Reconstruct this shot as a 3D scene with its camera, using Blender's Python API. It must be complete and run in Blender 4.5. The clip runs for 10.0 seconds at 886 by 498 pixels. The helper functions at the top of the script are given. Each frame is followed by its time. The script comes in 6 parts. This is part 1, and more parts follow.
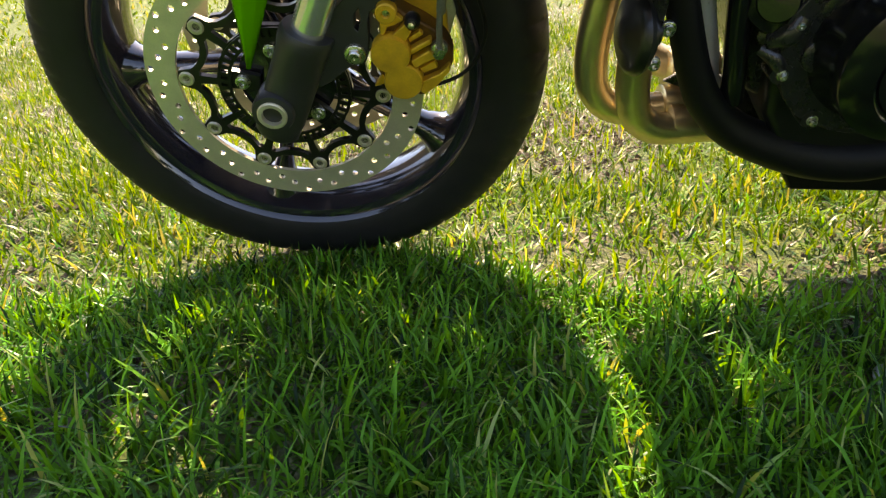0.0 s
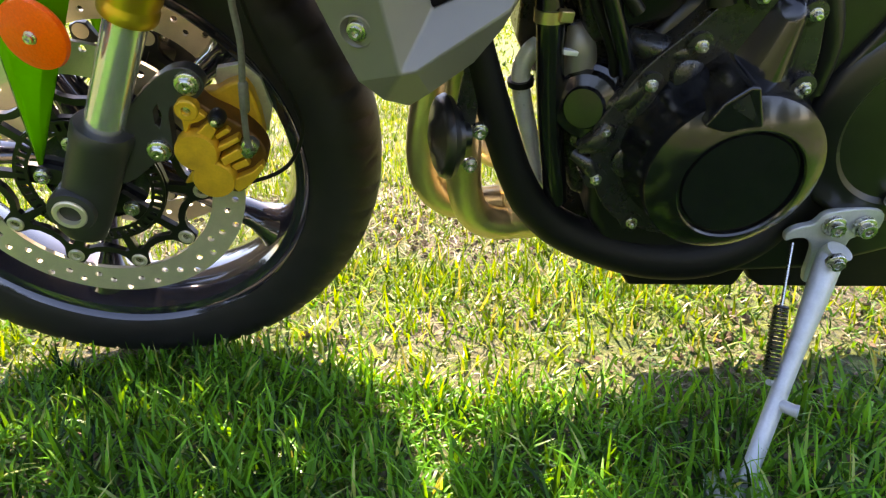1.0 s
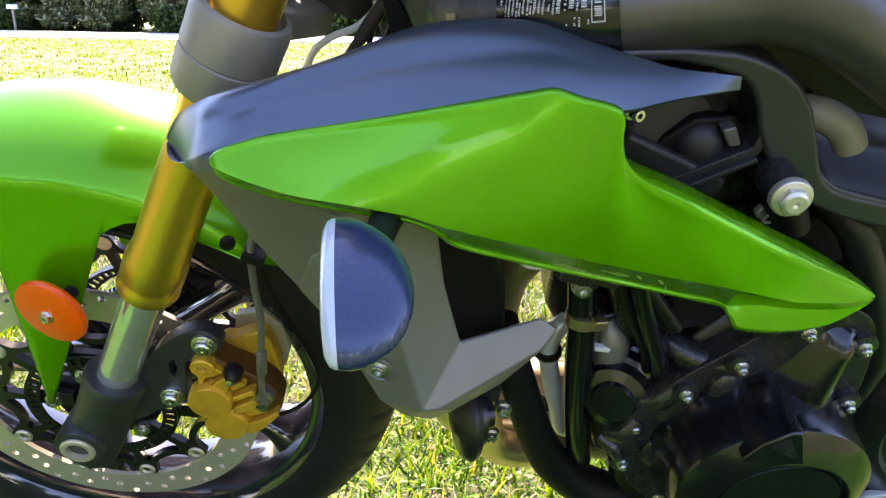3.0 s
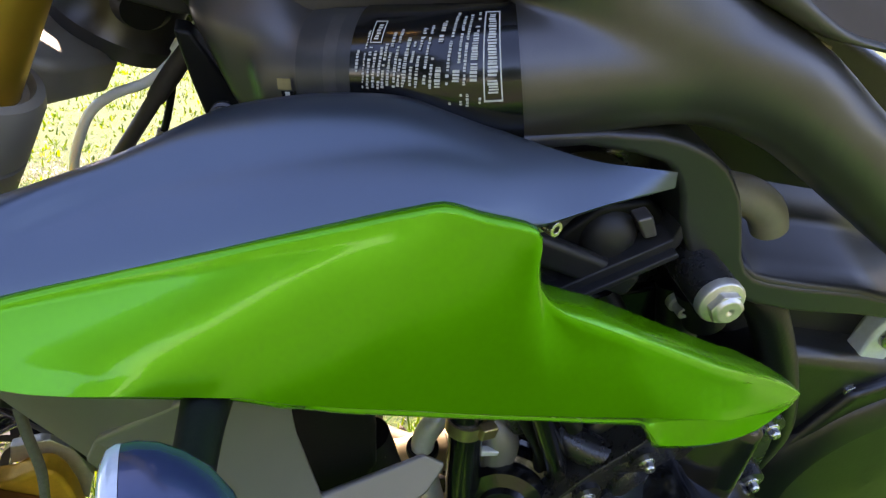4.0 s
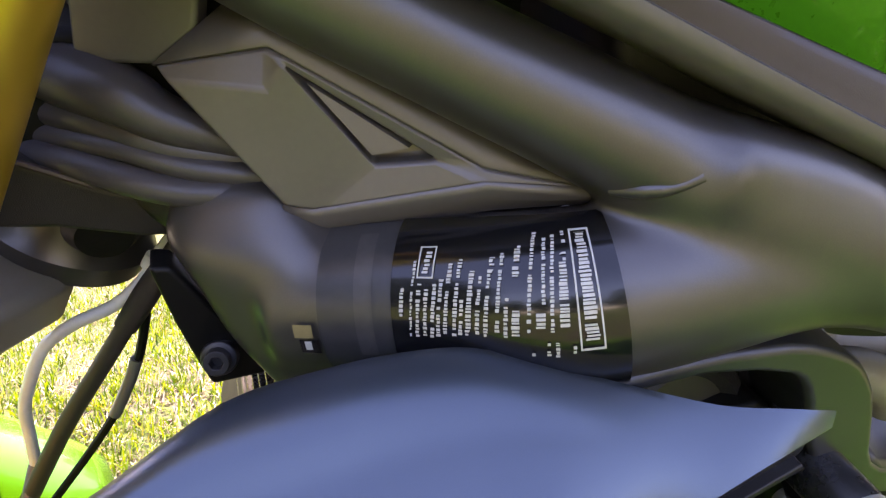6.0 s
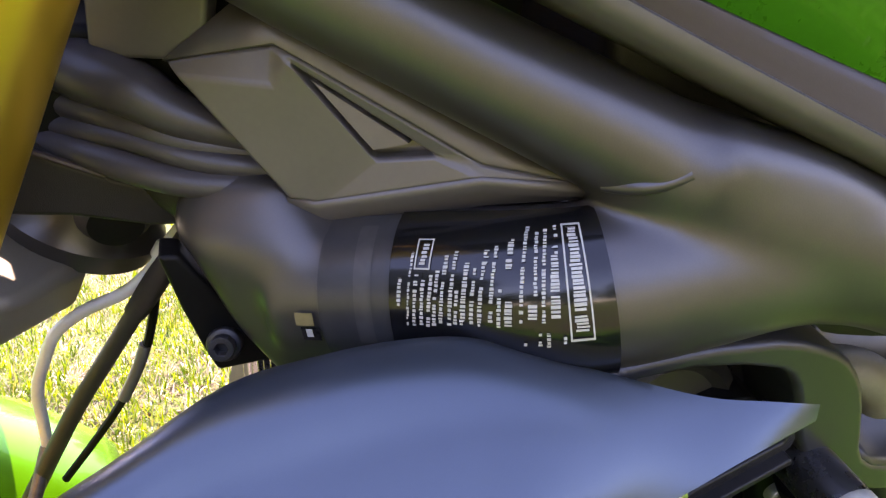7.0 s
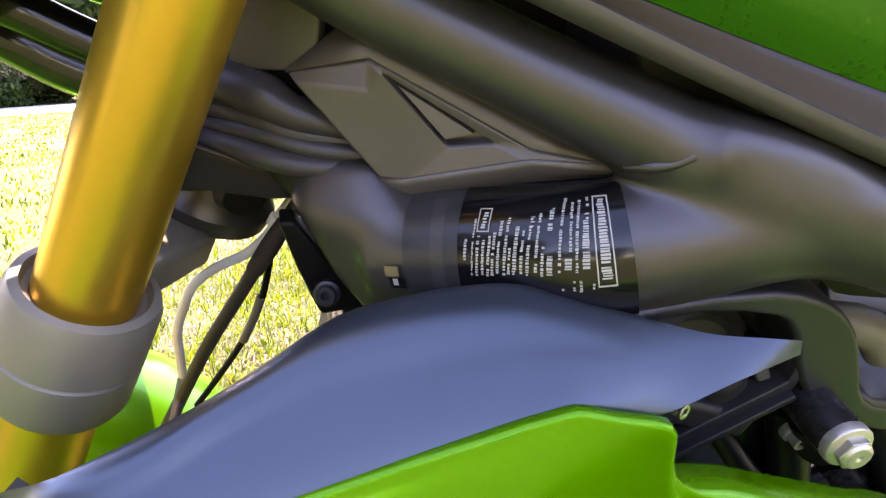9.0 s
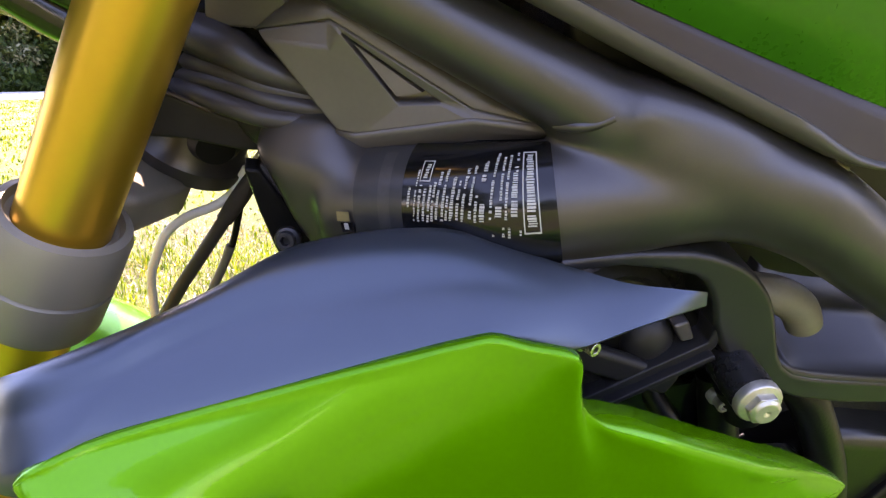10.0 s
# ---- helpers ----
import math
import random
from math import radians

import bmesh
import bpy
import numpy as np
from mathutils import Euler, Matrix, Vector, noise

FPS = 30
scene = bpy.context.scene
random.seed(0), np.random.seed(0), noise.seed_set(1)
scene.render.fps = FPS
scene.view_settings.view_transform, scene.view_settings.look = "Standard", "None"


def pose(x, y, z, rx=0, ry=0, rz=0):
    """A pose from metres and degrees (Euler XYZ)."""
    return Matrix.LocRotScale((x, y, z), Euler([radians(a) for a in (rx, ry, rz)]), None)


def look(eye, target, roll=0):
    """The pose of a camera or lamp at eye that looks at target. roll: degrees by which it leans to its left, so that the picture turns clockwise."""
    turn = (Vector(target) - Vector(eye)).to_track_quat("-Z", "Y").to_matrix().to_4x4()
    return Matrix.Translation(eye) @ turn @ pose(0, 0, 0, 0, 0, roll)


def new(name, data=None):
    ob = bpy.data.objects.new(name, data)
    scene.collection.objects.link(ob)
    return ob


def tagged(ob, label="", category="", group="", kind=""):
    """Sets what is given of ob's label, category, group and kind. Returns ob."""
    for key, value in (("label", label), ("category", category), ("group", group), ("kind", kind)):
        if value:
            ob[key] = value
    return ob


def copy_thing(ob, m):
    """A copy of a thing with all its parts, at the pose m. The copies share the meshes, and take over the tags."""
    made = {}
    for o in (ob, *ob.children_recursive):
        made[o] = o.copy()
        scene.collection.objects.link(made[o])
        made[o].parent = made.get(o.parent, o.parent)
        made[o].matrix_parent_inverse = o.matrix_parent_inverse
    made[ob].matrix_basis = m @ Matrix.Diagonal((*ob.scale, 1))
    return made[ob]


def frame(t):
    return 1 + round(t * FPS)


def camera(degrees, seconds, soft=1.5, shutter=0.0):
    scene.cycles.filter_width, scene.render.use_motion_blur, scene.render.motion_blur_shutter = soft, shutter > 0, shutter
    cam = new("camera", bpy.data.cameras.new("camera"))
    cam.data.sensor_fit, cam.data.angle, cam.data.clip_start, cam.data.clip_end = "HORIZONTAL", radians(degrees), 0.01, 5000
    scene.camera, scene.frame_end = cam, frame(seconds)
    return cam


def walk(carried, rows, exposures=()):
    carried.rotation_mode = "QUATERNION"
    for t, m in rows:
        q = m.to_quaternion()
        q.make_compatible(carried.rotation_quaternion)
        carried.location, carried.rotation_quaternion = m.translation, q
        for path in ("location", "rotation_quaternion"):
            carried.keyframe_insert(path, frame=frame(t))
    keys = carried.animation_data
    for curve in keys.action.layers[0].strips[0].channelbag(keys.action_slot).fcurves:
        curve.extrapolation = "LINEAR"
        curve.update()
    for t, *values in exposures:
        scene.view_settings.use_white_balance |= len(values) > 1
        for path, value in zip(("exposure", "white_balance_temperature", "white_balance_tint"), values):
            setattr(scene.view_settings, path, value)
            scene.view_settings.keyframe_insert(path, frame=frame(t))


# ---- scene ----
cam = camera(64.6, 10.0, soft=1.3)
PATH = [
    (0, (0.049, 0.032, 0.427), (-0.035, 1.845, -0.412), -3.2),
    (0.5, (0.094, 0.057, 0.422), (0.092, 1.877, -0.405), -2.9),
    (0.8, (0.128, 0.083, 0.435), (0.21, 1.929, -0.33), -1.8),
    (1, (0.158, 0.087, 0.448), (0.289, 1.959, -0.242), -1.3),
    (1.1, (0.164, 0.091, 0.459), (0.3, 1.981, -0.182), -1.5),
    (1.5, (0.19, 0.114, 0.519), (0.362, 2.022, -0.053), -0.8),
    (2, (0.196, 0.108, 0.578), (0.264, 2.013, -0.03), 0.2),
    (2.2, (0.192, 0.108, 0.594), (0.197, 2.021, 0.01), 0.8),
    (3.3, (0.149, 0.217, 0.658), (0.339, 2.106, 0.03), 1.0),
    (3.5, (0.146, 0.24, 0.665), (0.445, 2.111, 0.026), 0.8),
    (4, (0.161, 0.304, 0.676), (0.699, 2.128, 0.056), 1.8),
    (4.5, (0.163, 0.316, 0.699), (0.683, 2.179, 0.191), -0.2),
    (5, (0.174, 0.348, 0.697), (0.77, 2.236, 0.413), 0.1),
    (5.5, (0.152, 0.397, 0.724), (0.809, 2.231, 0.27), -3.0),
    (7, (0.154, 0.388, 0.724), (0.775, 2.231, 0.255), -2.4),
    (7.5, (0.14, 0.36, 0.73), (0.63, 2.222, 0.187), -3.3),
    (8, (0.134, 0.332, 0.727), (0.597, 2.205, 0.199), -3.5),
    (8.5, (0.138, 0.328, 0.731), (0.595, 2.204, 0.209), -3.3),
    (9, (0.137, 0.327, 0.733), (0.574, 2.211, 0.223), -3.6),
    (9.5, (0.139, 0.326, 0.73), (0.585, 2.213, 0.239), -3.0),
    (10, (0.154, 0.289, 0.714), (0.585, 2.179, 0.221), -0.7),
]
walk(cam, [(t, look(eye, target, roll)) for t, eye, target, roll in PATH], exposures=[(0.0, 1.97, 8600, 23), (0.5, 2.44, 8500, 25), (1.0, 2.60, 8100, 28), (2.2, 2.80, 7150, 34), (3.5, 2.62, 7300, 34), (4.0, 2.56, 7300, 34), (5.0, 2.95, 7850, 43), (5.5, 3.03, 7850, 45), (7.0, 3.04, 7850, 46), (8.0, 3.00, 8000, 46), (9.5, 2.95, 8000, 46), (10.0, 2.83, 7900, 46)])

# ---- light ----
SUN_UP, SUN_SIDE = 48.0, -6.0          # degrees: height of the sun, and its swing from straight behind the motorcycle
world = bpy.data.worlds.new("sky")
scene.world = world
world.use_nodes = True
wn = world.node_tree.nodes
sky = wn.new("ShaderNodeTexSky")
sky.sky_type = "NISHITA"
sky.sun_disc = False
sky.sun_elevation = radians(SUN_UP)
sky.sun_rotation = radians(SUN_SIDE)
sky.dust_density, sky.ozone_density = 0.4, 2.5
world.node_tree.links.new(sky.outputs[0], wn["Background"].inputs[0])
wn["Background"].inputs[1].default_value = 0.15
sun = new("sun", bpy.data.lights.new("sun", "SUN"))
sun.data.energy, sun.data.angle, sun.data.color = 4.4, radians(0.55), (1.0, 0.935, 0.80)
sun.matrix_world = look((20 * math.sin(radians(SUN_SIDE)) * math.cos(radians(SUN_UP)), 20 * math.cos(radians(SUN_SIDE)) * math.cos(radians(SUN_UP)), 20 * math.sin(radians(SUN_UP))), (0, 0, 0))


# ---- materials ----
def mat(name, color, rough=0.5, metal=0.0, coat=0.0, var=0.25, scale=40.0, fine=400.0, bump=0.05, spec=0.5, bump_scale=None,
        dirt=None, dirt_amount=0.0, island=0.0, coat_rough=0.05, stretch=None, rough_var=0.12):
    """A surface with colour varied at two scales, uneven gloss and fine relief."""
    m = bpy.data.materials.new(name)
    m.use_nodes = True
    nt = m.node_tree
    bs = nt.nodes["Principled BSDF"]
    tc = nt.nodes.new("ShaderNodeTexCoord")
    src = tc.outputs["Object"]
    if stretch:
        mp = nt.nodes.new("ShaderNodeMapping")
        mp.inputs["Scale"].default_value = stretch
        nt.links.new(src, mp.inputs["Vector"])
        src = mp.outputs["Vector"]
    big, small = (nt.nodes.new("ShaderNodeTexNoise") for _ in range(2))
    for node, s, d in ((big, scale, 4.0), (small, fine, 3.0)):
        node.inputs["Scale"].default_value = s
        node.inputs["Detail"].default_value = d
        nt.links.new(src, node.inputs["Vector"])
    add = nt.nodes.new("ShaderNodeMath")
    add.operation = "MULTIPLY_ADD"
    nt.links.new(big.outputs[0], add.inputs[0])
    add.inputs[1].default_value = 0.65
    half = nt.nodes.new("ShaderNodeMath")
    half.operation = "MULTIPLY"
    half.inputs[1].default_value = 0.35
    nt.links.new(small.outputs[0], half.inputs[0])
    nt.links.new(half.outputs[0], add.inputs[2])
    ramp = nt.nodes.new("ShaderNodeValToRGB")
    ramp.color_ramp.elements[0].position, ramp.color_ramp.elements[1].position = 0.3, 0.7
    lo = [max(0.0, c * (1 - var)) for c in color]
    hi = [min(1.0, c * (1 + var)) for c in color]
    ramp.color_ramp.elements[0].color, ramp.color_ramp.elements[1].color = (*lo, 1), (*hi, 1)
    nt.links.new(add.outputs[0], ramp.inputs[0])
    col = ramp.outputs[0]
    if dirt:
        dn = nt.nodes.new("ShaderNodeTexNoise")
        dn.inputs["Scale"].default_value, dn.inputs["Detail"].default_value = scale * 0.4, 8.0
        nt.links.new(src, dn.inputs["Vector"])
        dr = nt.nodes.new("ShaderNodeValToRGB")
        dr.color_ramp.elements[0].position, dr.color_ramp.elements[1].position = 0.5, 0.72
        dr.color_ramp.elements[1].color = (dirt_amount,) * 3 + (1,)
        nt.links.new(dn.outputs[0], dr.inputs[0])
        mx = nt.nodes.new("ShaderNodeMix")
        mx.data_type = "RGBA"
        nt.links.new(dr.outputs[0], mx.inputs[0])
        nt.links.new(col, mx.inputs[6])
        mx.inputs[7].default_value = (*dirt, 1)
        col = mx.outputs[2]
    nt.links.new(col, bs.inputs["Base Color"])
    rr = nt.nodes.new("ShaderNodeMapRange")
    rr.inputs[3].default_value, rr.inputs[4].default_value = max(0.02, rough - rough_var), min(1.0, rough + rough_var)
    nt.links.new(add.outputs[0], rr.inputs[0])
    nt.links.new(rr.outputs[0], bs.inputs["Roughness"])
    bs.inputs["Metallic"].default_value = metal
    bs.inputs["Specular IOR Level"].default_value = spec
    bs.inputs["Coat Weight"].default_value, bs.inputs["Coat Roughness"].default_value = coat, coat_rough
    if bump:
        bp = nt.nodes.new("ShaderNodeBump")
        bp.inputs["Strength"].default_value, bp.inputs["Distance"].default_value = bump, 0.002
        if bump_scale:
            bn = nt.nodes.new("ShaderNodeTexNoise")
            bn.inputs["Scale"].default_value = bump_scale
            nt.links.new(src, bn.inputs["Vector"])
            nt.links.new(bn.outputs[0], bp.inputs["Height"])
        else:
            nt.links.new(small.outputs[0], bp.inputs["Height"])
        nt.links.new(bp.outputs[0], bs.inputs["Normal"])
    return m


M_RUBBER = mat("tyre_rubber", (0.011, 0.0105, 0.010), 0.55, spec=0.28, var=0.3, bump=0.15, bump_scale=900, dirt=(0.05, 0.042, 0.03), dirt_amount=0.10)
M_RIM = mat("rim_black_gloss", (0.012, 0.012, 0.018), 0.12, coat=1.0, var=0.3, bump=0.0, dirt=(0.08, 0.07, 0.055), dirt_amount=0.18, rough_var=0.06)
M_DISC = mat("disc_steel", (0.60, 0.53, 0.385), 0.42, metal=0.62, var=0.12, scale=60, fine=700, bump=0.04)
M_CARRIER = mat("carrier_black", (0.006, 0.006, 0.006), 0.33, spec=0.55, var=0.3, bump=0.04)
M_LEG = mat("fork_leg_black", (0.023, 0.023, 0.022), 0.42, spec=0.55, var=0.25, bump=0.12, bump_scale=1500)
M_GOLD = mat("gold_anodised", (0.74, 0.44, 0.048), 0.34, metal=0.86, var=0.05, scale=9, fine=120, bump=0.0, rough_var=0.05)
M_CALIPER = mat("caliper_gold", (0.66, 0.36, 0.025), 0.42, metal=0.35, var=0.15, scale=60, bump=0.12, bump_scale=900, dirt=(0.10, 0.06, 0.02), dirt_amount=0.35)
# dark brown copy of the caliper gold: crevice shade put into the colour
M_CALIPER_CREVICE = mat("caliper_crevice_shade", (0.115, 0.045, 0.006), 0.5, metal=0.3, var=0.3, scale=60, bump=0.15, bump_scale=900)
M_CHROME = mat("fork_chrome", (0.74, 0.73, 0.68), 0.17, metal=0.82, var=0.05, bump=0.0, rough_var=0.04)
M_GREEN = mat("green_paint", (0.073, 0.365, 0.0), 0.25, metal=0.50, spec=0.30, coat=0.28, var=0.05, scale=12, bump=0.0, coat_rough=0.03, rough_var=0.03)
M_GREY = mat("graphite_matt", (0.090, 0.113, 0.140), 0.35, metal=0.78, var=0.06, scale=18, fine=2500, bump=0.012, bump_scale=2500, rough_var=0.04)
M_SILVER = mat("shroud_silver_grey", (0.205, 0.194, 0.176), 0.45, metal=0.45, var=0.08, scale=25, fine=2500, bump=0.06, bump_scale=2500)
M_COLLAR = mat("collar_grey", (0.265, 0.240, 0.190), 0.50, metal=0.35, var=0.06, scale=30, fine=1800, bump=0.08, bump_scale=1800)
M_FRAME = mat("frame_grey_satin", (0.100, 0.094, 0.091), 0.36, metal=0.72, var=0.08, scale=30, fine=1800, bump=0.02, bump_scale=1800, rough_var=0.06)
M_ARM = mat("arm_dark_satin", (0.048, 0.047, 0.050), 0.36, metal=0.55, var=0.10, scale=30, fine=1800, bump=0.02, bump_scale=1800, rough_var=0.05)
M_PLASTIC = mat("black_plastic_grained", (0.022, 0.021, 0.021), 0.34, spec=0.32, var=0.18, scale=50, bump=0.2, bump_scale=2600)
M_TRIM = mat("trim_plastic", (0.044, 0.031, 0.032), 0.45, metal=0.15, var=0.1, scale=30, bump=0.04, bump_scale=2200)
M_AIRBOX = mat("airbox_dark_grey", (0.131, 0.118, 0.112), 0.42, metal=0.45, var=0.08, scale=30, bump=0.015, bump_scale=2200, rough_var=0.05)
M_BOOT = mat("boot_rubber", (0.048, 0.043, 0.045), 0.36, spec=0.45, var=0.12, scale=40, bump=0.04, bump_scale=1800)
M_ENGINE = mat("engine_black", (0.0155, 0.0150, 0.0148), 0.28, spec=0.6, var=0.3, scale=70, bump=0.05, bump_scale=700, dirt=(0.034, 0.029, 0.022), dirt_amount=0.25)
M_COVER = mat("engine_cover_black", (0.0060, 0.0060, 0.0068), 0.17, spec=0.5, coat=0.2, var=0.25, scale=50, bump=0.04, bump_scale=900)
M_BLACK = mat("deep_black", (0.004, 0.004, 0.004), 0.55, spec=0.22, var=0.3, bump=0.05)
M_ALU = mat("bolt_steel", (0.62, 0.61, 0.57), 0.28, metal=1.0, var=0.15, scale=300, bump=0.05)
M_ZINC = mat("zinc_plated_steel", (0.66, 0.62, 0.52), 0.42, metal=0.8, var=0.10, scale=200, bump=0.06)
M_STAND = mat("stand_silver_paint", (0.44, 0.46, 0.47), 0.45, metal=0.35, var=0.15, scale=45, bump=0.12, dirt=(0.14, 0.12, 0.09), dirt_amount=0.5)
M_HEADER = mat("header_steel", (0.62, 0.50, 0.29), 0.33, metal=0.90, var=0.10, scale=9, fine=160, bump=0.0, dirt=(0.40, 0.24, 0.12), dirt_amount=0.3, rough_var=0.05)
M_RUBBER2 = mat("hose_rubber", (0.006, 0.006, 0.0065), 0.40, spec=0.36, var=0.25, bump=0.08)
M_HOSE = mat("braided_hose_grey", (0.13, 0.125, 0.105), 0.42, metal=0.3, var=0.3, scale=300, fine=1800, bump=0.25)
M_CABLE = mat("white_sleeve", (0.74, 0.76, 0.68), 0.4, var=0.1, bump=0.03)
M_DUCT = mat("beige_rubber", (0.20, 0.175, 0.125), 0.5, var=0.12, scale=60, bump=0.05)
M_TANK = mat("tank_green_metallic", (0.006, 0.165, 0.004), 0.30, coat=0.4, metal=0.35, var=0.06, scale=12, bump=0.0, coat_rough=0.03)
M_ORANGE = mat("reflector_amber", (0.92, 0.095, 0.0), 0.35, spec=0.3, coat=0.25, var=0.12, scale=500, bump=0.3, bump_scale=600)
M_LENS = mat("smoked_lens", (0.020, 0.036, 0.085), 0.27, coat=0.35, metal=0.3, var=0.08, scale=30, bump=0.0, rough_var=0.04)
M_CLEAR = mat("clear_lens_edge", (0.42, 0.47, 0.48), 0.12, coat=1.0, var=0.1, scale=80, bump=0.05)
M_STICKER = mat("sticker_black", (0.006, 0.006, 0.007), 0.15, spec=0.45, coat=0.15, var=0.2, bump=0.0, rough_var=0.03)
M_FILM = mat("smoky_film", (0.056, 0.056, 0.058), 0.34, metal=0.4, spec=0.4, var=0.10, scale=60, bump=0.0)
M_GHOST = mat("worn_film", (0.075, 0.073, 0.072), 0.38, metal=0.4, spec=0.4, var=0.15, scale=120, bump=0.0)
M_SLEEVE = mat("cable_sleeve", (0.038, 0.032, 0.028), 0.45, var=0.2, scale=120, bump=0.05)
# lighter olive copy of the trim plastic, holding the lawn mirrored in the lip
M_LIP_LIT = mat("trim_lip", (0.100, 0.090, 0.078), 0.42, metal=0.4, var=0.1, scale=30, bump=0.03, bump_scale=2200)
M_INK = mat("sticker_print", (0.44, 0.43, 0.39), 0.4, var=0.12, scale=600, bump=0.0)
M_YELLOW = mat("tag_yellow", (0.24, 0.19, 0.08), 0.4, var=0.2, bump=0.0)
M_WHITE = mat("white_metal", (0.70, 0.72, 0.72), 0.3, metal=0.25, var=0.1, bump=0.02)


def ground_material():
    m = bpy.data.materials.new("lawn_soil")
    m.use_nodes = True
    nt = m.node_tree
    bs = nt.nodes["Principled BSDF"]
    tc = nt.nodes.new("ShaderNodeTexCoord")
    def tex(scale, detail, rough=0.6):
        n = nt.nodes.new("ShaderNodeTexNoise")
        n.inputs["Scale"].default_value, n.inputs["Detail"].default_value, n.inputs["Roughness"].default_value = scale, detail, rough
        nt.links.new(tc.outputs["Object"], n.inputs["Vector"])
        return n
    def ramp(src, stops):
        r = nt.nodes.new("ShaderNodeValToRGB")
        while len(r.color_ramp.elements) < len(stops):
            r.color_ramp.elements.new(0.5)
        for e, (p, c) in zip(r.color_ramp.elements, stops):
            e.position, e.color = p, (*c, 1)
        nt.links.new(src, r.inputs[0])
        return r
    soil = ramp(tex(90, 8).outputs[0], [(0.3, (0.020, 0.014, 0.008)), (0.50, (0.11, 0.085, 0.060)), (0.74, (0.36, 0.305, 0.235))])
    turf = ramp(tex(60, 8, 0.75).outputs[0], [(0.28, (0.010, 0.024, 0.004)), (0.44, (0.050, 0.090, 0.012)), (0.58, (0.135, 0.175, 0.028)), (0.76, (0.38, 0.35, 0.16))])
    patch = ramp(tex(2.4, 6).outputs[0], [(0.39, (0, 0, 0)), (0.54, (1, 1, 1))])
    reach = nt.nodes.new("ShaderNodeVectorMath")
    reach.operation = "LENGTH"
    nt.links.new(tc.outputs["Object"], reach.inputs[0])
    far = nt.nodes.new("ShaderNodeMapRange")
    far.inputs[1].default_value, far.inputs[2].default_value = 1.8, 4.5
    nt.links.new(reach.outputs["Value"], far.inputs[0])
    mul = nt.nodes.new("ShaderNodeMath")
    mul.operation = "MAXIMUM"
    nt.links.new(patch.outputs[0], mul.inputs[0])
    nt.links.new(far.outputs[0], mul.inputs[1])
    mx = nt.nodes.new("ShaderNodeMix")
    mx.data_type = "RGBA"
    nt.links.new(mul.outputs[0], mx.inputs[0])
    nt.links.new(soil.outputs[0], mx.inputs[6])
    nt.links.new(turf.outputs[0], mx.inputs[7])
    nt.links.new(mx.outputs[2], bs.inputs["Base Color"])
    bs.inputs["Roughness"].default_value = 0.9
    bp = nt.nodes.new("ShaderNodeBump")
    bp.inputs["Strength"].default_value, bp.inputs["Distance"].default_value = 0.9, 0.015
    nt.links.new(tex(120, 8, 0.7).outputs[0], bp.inputs["Height"])
    nt.links.new(bp.outputs[0], bs.inputs["Normal"])
    return m


def leaf_material(name, lo, hi, dry, dry_share, through_light=0.45, patch=1.5, glow=(2.0, 1.2, 0.40)):
    """Leaves and blades: each island has its own shade; light passes through."""
    m = bpy.data.materials.new(name)
    m.use_nodes = True
    nt = m.node_tree
    bs = nt.nodes["Principled BSDF"]
    geo = nt.nodes.new("ShaderNodeNewGeometry")
    r = nt.nodes.new("ShaderNodeValToRGB")
    for _ in range(2):
        r.color_ramp.elements.new(0.5)
    e = r.color_ramp.elements
    for el, (p, c) in zip(e, ((0.0, lo), (1 - dry_share - 0.02, hi), (1 - dry_share + 0.02, dry), (1.0, dry))):
        el.position, el.color = p, (*c, 1)
    nt.links.new(geo.outputs["Random Per Island"], r.inputs[0])
    tc = nt.nodes.new("ShaderNodeTexCoord")
    n = nt.nodes.new("ShaderNodeTexNoise")
    n.inputs["Scale"].default_value = patch
    nt.links.new(tc.outputs["Object"], n.inputs["Vector"])
    hs = nt.nodes.new("ShaderNodeHueSaturation")
    mr = nt.nodes.new("ShaderNodeMapRange")
    mr.inputs[1].default_value, mr.inputs[2].default_value, mr.inputs[3].default_value, mr.inputs[4].default_value = 0.3, 0.7, 0.75, 1.25
    nt.links.new(n.outputs[0], mr.inputs[0])
    nt.links.new(mr.outputs[0], hs.inputs["Value"])
    nt.links.new(r.outputs[0], hs.inputs["Color"])
    nt.links.new(hs.outputs[0], bs.inputs["Base Color"])
    bs.inputs["Roughness"].default_value = 0.36
    bs.inputs["Specular IOR Level"].default_value = 0.22
    tr = nt.nodes.new("ShaderNodeBsdfTranslucent")
    warm = nt.nodes.new("ShaderNodeMix")
    warm.data_type, warm.blend_type = "RGBA", "MULTIPLY"
    warm.inputs[0].default_value = 1.0
    warm.inputs[7].default_value = (*glow, 1)
    nt.links.new(hs.outputs[0], warm.inputs[6])
    nt.links.new(warm.outputs[2], tr.inputs[0])
    mix = nt.nodes.new("ShaderNodeMixShader")
    mix.inputs[0].default_value = through_light
    nt.links.new(bs.outputs[0], mix.inputs[1])
    nt.links.new(tr.outputs[0], mix.inputs[2])
    nt.links.new(mix.outputs[0], nt.nodes["Material Output"].inputs["Surface"])
    return m


